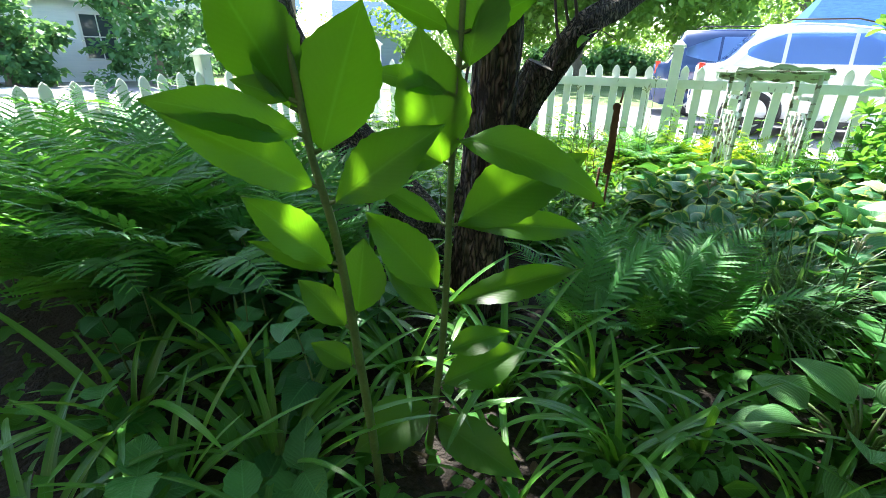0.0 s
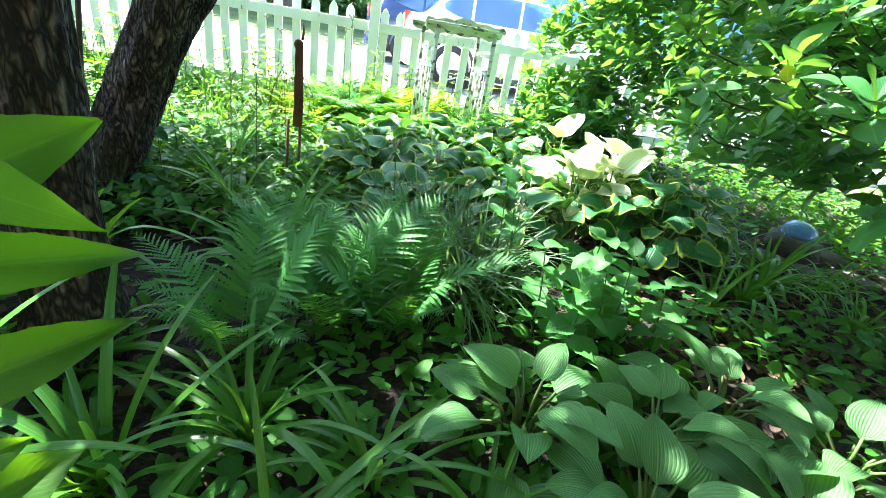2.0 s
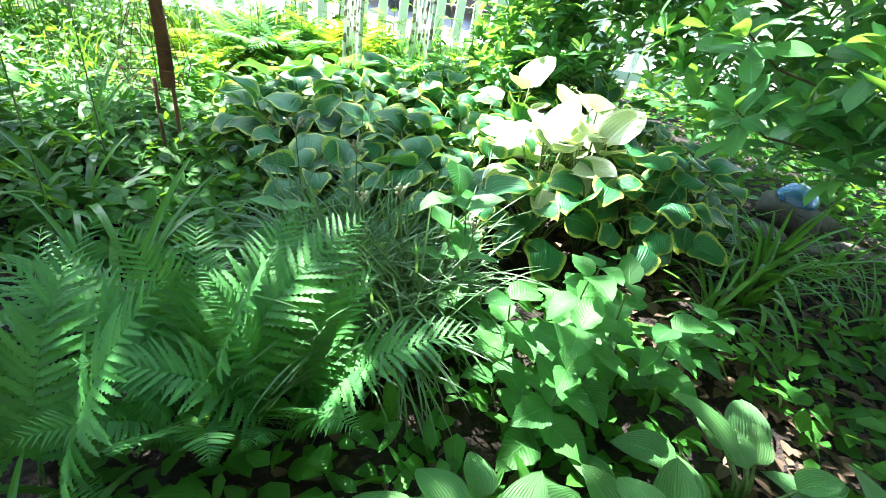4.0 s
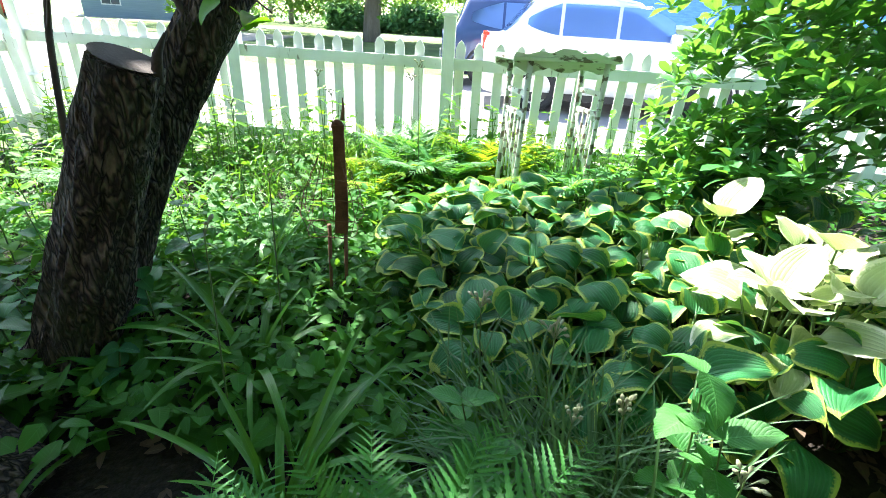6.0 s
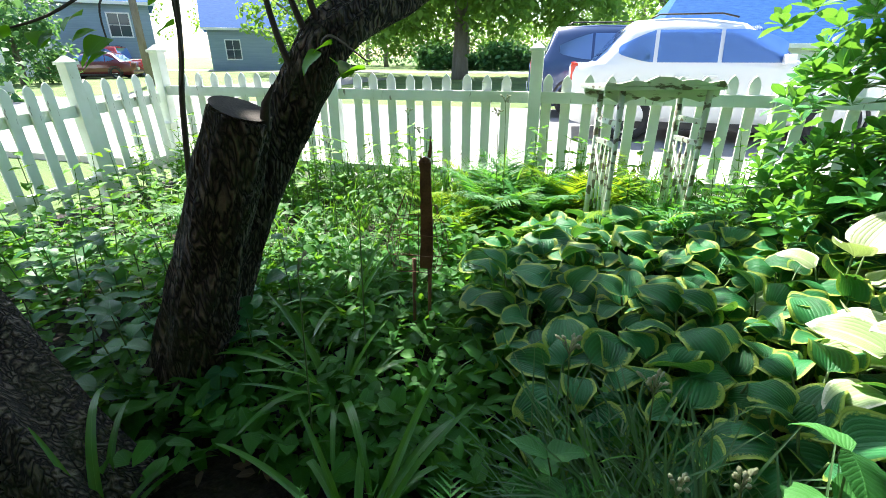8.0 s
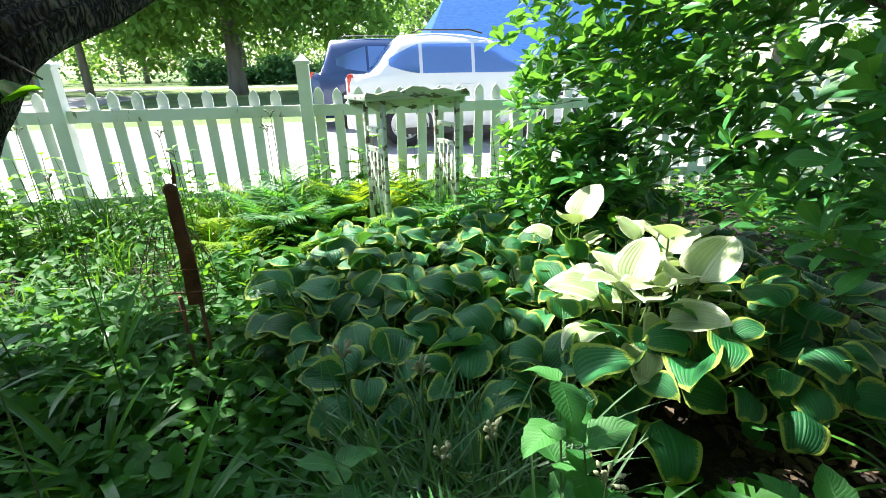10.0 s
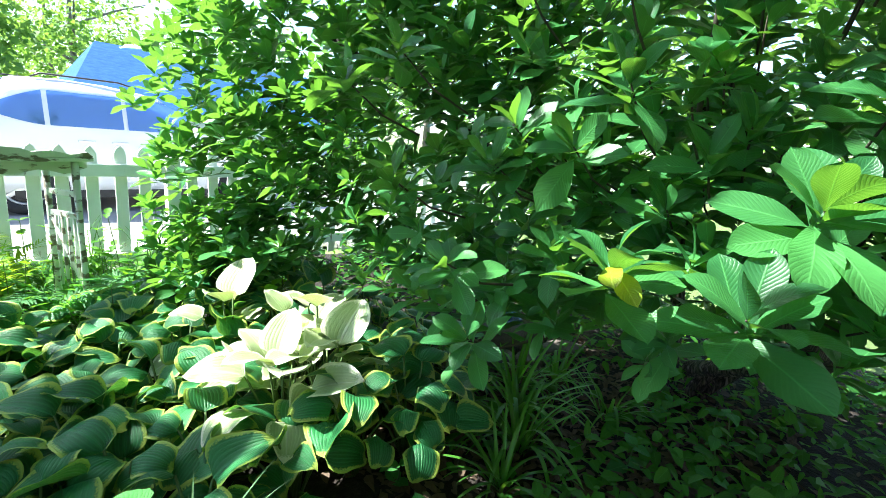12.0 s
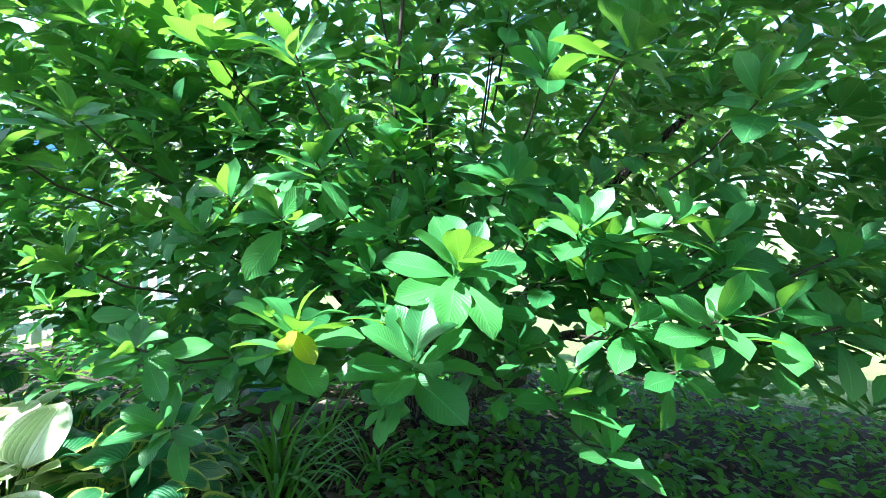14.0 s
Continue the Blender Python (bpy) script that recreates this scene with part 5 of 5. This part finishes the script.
def make_car(label, paint, place, turn, length, width, height, wheel_r, wheels, cabin, belt, pickup=False):
    """A car along its own x axis, its rear at x = 0, the near side towards -y. cabin: where the glass starts and ends, at the belt and at the roof."""
    car = thing("car", label, "car", "parked cars", m=pose(*place, 0, 0, turn))
    hw, low = width / 2, wheel_r * 0.62
    r0, r1, f1, f0 = cabin
    sec = [(0.0, section(hw * 0.88, low + 0.12, belt - 0.02, belt - 0.02, hw)), (0.10, section(hw * 0.95, low + 0.05, belt, belt + 0.02, hw)), (r0, section(hw, low, belt, belt + 0.03, hw))]
    for t in (0.0, 0.35, 0.7, 1.0):
        x = r1 + (f1 - r1) * t
        rise = height - 0.05 * (2 * t - 0.8) ** 2
        sec.append((x, section(hw, low, belt, rise, hw * 0.78)))
    hood = belt - 0.06
    sec += [(f0, section(hw, low, belt, belt + 0.03, hw)), ((f0 + length) / 2, section(hw, low, hood + 0.02, hood + 0.03, hw)), (length - 0.12, section(hw * 0.95, low + 0.03, hood - 0.05, hood - 0.04, hw)), (length, section(hw * 0.86, low + 0.12, hood - 0.18, hood - 0.17, hw))]
    bm = loft(sec)
    bmesh.ops.bevel(bm, geom=[e for e in bm.edges if e.calc_face_angle(0) > 0.5], offset=0.02, segments=2, affect="EDGES")
    body = part("body", smooth(bm), paint, car)
    # side glass: panes parted by pillars, a little proud of the body
    def side_y(z):
        t = max(0.0, (z - belt) / (height - belt))
        return hw * 0.965 + (hw * 0.78 - hw * 0.965) * min(1, t / 0.72 * 0.65 if t < 0.72 else 0.65 + (t - 0.72)) + 0.006
    z0, z1 = belt + 0.035, height - 0.17
    cuts = [0.0, 0.24, 0.62, 1.0] if not pickup else [0.0, 0.45, 1.0]

    def pane_edges(t):
        """Lower and upper edge of the glass at a fraction of its length; the rear pane runs out to a blunt point."""
        back, fore = max(0.0, 1 - t / 0.24), max(0.0, (t - 0.72) / 0.28)
        return z0 + 0.12 * back ** 1.6, z1 - 0.22 * back ** 1.3 - 0.17 * fore ** 1.8

    for s in (-1, 1):
        for a, b in zip(cuts, cuts[1:]):
            g = bmesh.new()
            rows = []
            for i in range(9):
                t = a + (b - a) * i / 8
                lo, hi = pane_edges(t)
                col = []
                for k in range(4):
                    z = lo + (hi - lo) * k / 3
                    e0, e1 = r0 + 0.30, f0 - 0.22
                    x = e0 + (e1 - e0) * t + (0.025 if i == 0 else -0.025 if i == 8 else 0)
                    col.append(g.verts.new((x, s * (side_y(z) + 0.004), z)))
                rows.append(col)
            for p_, q_ in zip(rows, rows[1:]):
                for i in range(3):
                    g.faces.new((p_[i], q_[i], q_[i + 1], p_[i + 1]))
            bmesh.ops.solidify(g, geom=g.faces[:], thickness=0.006)
            part("window", g, MAT["car_glass_sky"], car)
        part("sill", box(length - 2.2 * wheel_r * 2, 0.03, 0.10, length / 2, s * hw * 0.96, low + 0.03, 0.01), MAT["trim_black"], car)
        part("mirror", box(0.12, 0.16, 0.12, f0 - 0.25, s * (hw + 0.07), belt + 0.08, 0.03), paint, car)
        part("tail_light", box(0.10, 0.14, 0.26, 0.07, s * hw * 0.84, belt - 0.10, 0.03), MAT["lamp_red"], car)
        part("headlight", box(0.22, 0.2, 0.13, length - 0.17, s * hw * 0.74, hood - 0.16, 0.03), MAT["window"], car)
        for x in ((f0 + f1) / 2 - 0.75, (r0 + f0) / 2 - 0.15):
            part("door_handle", box(0.18, 0.03, 0.03, x, s * (hw + 0.012), belt - 0.14, 0.01), paint, car)
    for zb, za, xx, yy in ((belt + 0.05, height - 0.12, r0, r1), (belt + 0.05, height - 0.12, f0, f1)):
        g = bmesh.new()
        sign = -1 if xx == r0 else 1
        t0, t1 = (zb - belt) / (height - belt), (za - belt) / (height - belt)
        quad = [(xx + (yy - xx) * t0 + sign * 0.02, -hw * 0.84, zb), (xx + (yy - xx) * t0 + sign * 0.02, hw * 0.84, zb), (xx + (yy - xx) * t1 + sign * 0.02, hw * 0.68, za), (xx + (yy - xx) * t1 + sign * 0.02, -hw * 0.68, za)]
        g.faces.new([g.verts.new(c) for c in quad])
        bmesh.ops.solidify(g, geom=g.faces[:], thickness=0.008)
        part("rear_window" if sign < 0 else "windscreen", g, MAT["car_glass_sky"], car)
    for x in wheels:
        for s in (-1, 1):
            wh = bmesh.new()
            prof = [(wheel_r * 0.66, -0.10), (wheel_r * 0.95, -0.11), (wheel_r, -0.07), (wheel_r, 0.07), (wheel_r * 0.95, 0.11), (wheel_r * 0.66, 0.10)]
            rings = [[wh.verts.new((r_ * math.cos(a), y_, r_ * math.sin(a))) for a in np.linspace(0, 6.283, 29)[:-1]] for r_, y_ in prof]
            for p_, q_ in zip(rings, rings[1:] + rings[:1]):
                for i in range(28):
                    wh.faces.new((p_[i], p_[(i + 1) % 28], q_[(i + 1) % 28], q_[i]))
            bmesh.ops.recalc_face_normals(wh, faces=wh.faces)
            wheel = part("wheel", smooth(wh), MAT["tyre"], car)
            wheel.matrix_basis = pose(x, s * (hw - 0.10), wheel_r)
            rim = bmesh.new()
            bmesh.ops.create_cone(rim, cap_ends=True, segments=28, radius1=wheel_r * 0.64, radius2=wheel_r * 0.64, depth=0.04, matrix=pose(0, 0, 0, 90))
            part("rim_back", rim, MAT["trim_black"], wheel)
            sp = bmesh.new()
            for q in range(5):
                box(wheel_r * 0.62, 0.03, 0.055, wheel_r * 0.31, s * 0.055, 0, 0.008, sp)
                bmesh.ops.rotate(sp, verts=sp.verts, cent=(0, 0, 0), matrix=Matrix.Rotation(math.radians(72), 3, "Y"))
            tube([(wheel_r * 0.63 * math.cos(a), s * 0.055, wheel_r * 0.63 * math.sin(a)) for a in np.linspace(0, 6.283, 29)], [0.02] * 29, 6, sp)
            part("rim", sp, MAT["rim"], wheel, "five-spoke alloy rim")
            arch = [( (wheel_r + 0.05) * math.cos(a), s * 0.09, (wheel_r + 0.05) * math.sin(a)) for a in np.linspace(-0.25, 3.4, 20)]
            part("arch_trim", tube(arch, [0.03] * 20, 6), MAT["trim_black"], wheel)
    for s in (-1, 1):
        part("roof_rail", tube([(r1 + 0.2, s * hw * 0.68, height - 0.02), (r1 + 0.3, s * hw * 0.68, height + 0.03), (f1 - 0.3, s * hw * 0.68, height + 0.03), (f1 - 0.1, s * hw * 0.68, height - 0.02)], [0.012] * 4, 6), MAT["trim_black"], car)
    part("bumper", box(0.14, width * 0.86, 0.22, 0.04, 0, low + 0.18, 0.05), MAT["trim_black"] if pickup else paint, car)
    part("number_plate", box(0.015, 0.31, 0.15, -0.038, 0, low + 0.36, 0.004), MAT["white_trim"], car)
    return car


make_car("white family SUV with dark windows parked at the kerb", MAT["car_white"], (0.95, 10.35, 0.02), 0, 4.6, 1.86, 1.68, 0.35, (0.87, 3.45), (0.33, 0.85, 2.25, 2.99), 1.06)
make_car("dark blue SUV parked beyond the white car", MAT["car_blue"], (0.1, 13.0, 0.02), 4, 4.7, 1.9, 1.76, 0.36, (0.9, 3.6), (0.25, 0.5, 2.9, 3.5), 1.08)
make_car("bright red pickup truck parked by a far house", MAT["car_red"], (-25.6, 29.3, 0.0), 200, 5.6, 1.95, 1.85, 0.38, (1.1, 4.4), (2.0, 2.2, 3.4, 4.0), 1.05, True)
make_car("dark red car parked on a far driveway", MAT["car_maroon"], (-24.5, 26.5, 0.0), 205, 4.6, 1.8, 1.45, 0.32, (0.9, 3.5), (0.5, 1.0, 2.6, 3.3), 0.92)


# ---- houses ----
def make_house(label, place, turn, w, d, wall_h, roof_h, wall_mat, windows, door=None, hip=0.0):
    h = thing("house", label, "house", "houses across the street", m=pose(*place, 0, 0, turn))
    part("wall", box(w, d, wall_h, 0, 0, wall_h / 2, 0.02), wall_mat, h)
    for k in range(int(wall_h / 0.3)):
        part("siding_board", box(w + 0.03, 0.02, 0.02, 0, -d / 2 - 0.01, 0.3 * k + 0.3), wall_mat, h)
    bm = bmesh.new()
    o = 0.45
    lo = [bm.verts.new(c) for c in ((-w / 2 - o, -d / 2 - o, wall_h), (w / 2 + o, -d / 2 - o, wall_h), (w / 2 + o, d / 2 + o, wall_h), (-w / 2 - o, d / 2 + o, wall_h))]
    hi = [bm.verts.new(c) for c in ((-w / 2 - o + hip, 0, wall_h + roof_h), (w / 2 + o - hip, 0, wall_h + roof_h))]
    for f in ((lo[0], lo[1], hi[1], hi[0]), (lo[2], lo[3], hi[0], hi[1]), (lo[1], lo[2], hi[1]), (lo[3], lo[0], hi[0]), tuple(reversed(lo))):
        bm.faces.new(f)
    roof = part("roof", bm, MAT["roof"], h)
    part("fascia", box(w + 2 * o, 0.06, 0.2, 0, -d / 2 - o, wall_h - 0.06, 0.01), MAT["white_trim"], roof)
    for x, z, ww, hh in windows:
        win = part("window", box(ww, 0.06, hh, x, -d / 2 - 0.02, z), MAT["window"], h)
        for sx in (-1, 1):
            part("frame", box(0.09, 0.1, hh + 0.18, x + sx * (ww / 2 + 0.045), -d / 2 - 0.03, z), MAT["white_trim"], win)
        for sz in (-1, 1):
            part("frame", box(ww, 0.1, 0.09, x, -d / 2 - 0.03, z + sz * (hh / 2 + 0.045)), MAT["white_trim"], win)
        part("glazing_bar", box(0.04, 0.08, hh, x, -d / 2 - 0.04, z), MAT["white_trim"], win)
        part("glazing_bar", box(ww, 0.078, 0.04, x, -d / 2 - 0.04, z), MAT["white_trim"], win)
    if door:
        x, ww, hh = door
        dr = part("door", box(ww, 0.08, hh, x, -d / 2 - 0.02, hh / 2), MAT["white_trim"], h)
        for k in range(1, 4):
            part("panel_groove", box(ww * 0.96, 0.02, 0.04, x, -d / 2 - 0.065, hh * k / 4), MAT["siding"], dr)
    return h


make_house("low house with a big blue-grey roof and pale siding", (13.5, 33, -0.9), 0, 17, 9, 2.6, 3.4, MAT["siding"], [(-4, 1.6, 1.4, 1.0), (1, 1.6, 1.4, 1.0), (5.5, 1.6, 1.4, 1.0)], hip=2.2)
make_house("white house with blue roof behind shrubs", (-23, 12.3, 0), 64, 9, 7, 2.9, 2.6, MAT["siding"], [(1.2, 1.6, 1.0, 1.5), (-2.5, 1.6, 1.0, 1.5)], (3.3, 1.0, 2.1))
make_house("grey-blue house with a white garage door", (-34.5, 30.5, 0), 46, 11, 8, 4.6, 2.6, MAT["blue_siding"], [(3.6, 3.2, 1.2, 1.4)], (-2.2, 3.6, 2.4))
make_house("grey-blue house with white trim windows far down the street", (-30, 47, 0), 38, 9, 8, 3.6, 3.0, MAT["blue_siding"], [(2.5, 1.8, 1.2, 1.6), (-2.5, 1.8, 1.2, 1.6)])


# ---- far trees and shrubs ----
FAR = [blade(1, 0.7, 2, 2, 0.75, 0.8, 0.5, 0.2, 0.0, 200 + s) for s in range(3)]


def make_far_tree(x, y, h, r, low, n_leaf, label, mat="hazy_crown", trunk_r=0.3, size=0.42, wide=1.0):
    t = thing("tree", label, "tree", "trees across the street")
    part("trunk", tube(curve_points([(x, y, -0.05), (x + 0.05, y, h * 0.25), (x - 0.1, y + 0.1, h * 0.55), (x, y, h * 0.85)], 4), list(np.linspace(trunk_r * 1.15, trunk_r * 0.25, 13)), 10, wobble=0.2), MAT["trunk_pale"], t)
    for k in range(4):
        a = k * 1.7 + x
        part("limb", tube(curve_points([(x, y, h * 0.3 + 0.1 * k * h), (x + math.cos(a) * r * 0.4, y + math.sin(a) * r * 0.4, h * 0.42 + 0.1 * k * h), (x + math.cos(a) * r * 0.75, y + math.sin(a) * r * 0.75, h * 0.5 + 0.1 * k * h)], 4), list(np.linspace(trunk_r * 0.4, trunk_r * 0.1, 9)), 6), MAT["trunk_pale"], t)
    mid = (low + h) / 2
    blobs = [(n_leaf // 2, (x, y, mid), (r * wide, r, (h - low) / 2))]
    for k in range(7):
        a = k * 0.9 + y
        blobs.append((n_leaf // 14, (x + math.cos(a) * r * 0.75 * wide, y + math.sin(a) * r * 0.7, low + (h - low) * rnd.uniform(0.05, 0.6)), (r * 0.42, r * 0.42, (h - low) * 0.2)))
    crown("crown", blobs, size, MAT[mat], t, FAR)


for x, y, h, r, low, nl, tr in ((-5.1, 29.5, 13, 7.5, 2.4, 28000, 0.42), (-14, 33, 12, 5.5, 2.2, 4500, 0.22), (-21, 40, 13, 6, 2.0, 4000, 0.3), (-10, 55, 14, 7, 2.0, 4500, 0.3), (-1, 58, 14, 7, 1.8, 4500, 0.35), (8, 60, 15, 8, 2.0, 4500, 0.3),
                             (-22, 62, 15, 8, 1.5, 4500, 0.3), (-36, 58, 15, 8, 1.0, 4500, 0.3), (20, 50, 14, 7, 2.0, 4500, 0.3), (7.5, 44, 12, 6, 1.6, 4000, 0.3), (28, 30, 12, 6, 2, 4000, 0.3), (24, 12, 10, 5, 1.6, 4000, 0.3), (22, 0, 11, 5, 1.2, 4500, 0.3), (-45, 40, 14, 8, 1, 4000, 0.3), (-16, 70, 12, 8, 0.5, 3500, 0.3), (2, 74, 12, 9, 0.5, 3500, 0.3), (-30, 75, 13, 9, 0.5, 3500, 0.3), (18, 74, 13, 9, 0.5, 3500, 0.3)):
    make_far_tree(x, y, h, r, low, nl, "leafy green tree on the lawn across the street", trunk_r=tr)
for x, y, h, r in ((-16.3, 11.9, 5.2, 2.1), (-18.4, 8.3, 3.1, 1.6), (-24.0, 19.5, 4.6, 2.2), (-30, 22, 6.5, 3.0)):
    make_far_tree(x, y, h, r, 0.1, 4200, "dense dark green shrub beside a house", "hazy_shrub", 0.15, 0.26)


# ---- far hedges ----
def make_hedge(x0, x1, y, h):
    k = 9000
    p = np.stack([rng.uniform(x0, x1, k), y + rng.normal(0, 0.8, k), h * rng.uniform(0, 1, k) ** 0.8], 1)
    p[:, 2] *= 0.75 + 0.25 * np.sin(p[:, 0] * 0.9)
    ob = new("hedge", cloud("hedge", FAR, p, rng.uniform(0, 6.283, k), rng.normal(0, 0.6, k), rng.normal(0, 0.5, k), 0.5 * rng.uniform(0.6, 1.2, k), MAT["hazy_shrub"]))
    tagged(ob, "dark hedge along the far edge of the lawn", "hedge", "far hedges", "stuff")


make_hedge(-45, 34, 66, 5.5)
make_hedge(-14, 5, 50, 2.6)

# utility pole
pole = thing("utility_pole", "plain wooden utility pole beside the far street", "utility pole")
part("pole", tube([(-17.2, 20.0, 0), (-17.2, 20.0, 4), (-17.2, 20.0, 9)], [0.16, 0.14, 0.11], 10), MAT["trunk_pale"], pole)
part("crossarm", box(2.2, 0.1, 0.12, -17.2, 20.0, 8.3, 0.01), MAT["trunk_pale"], pole)
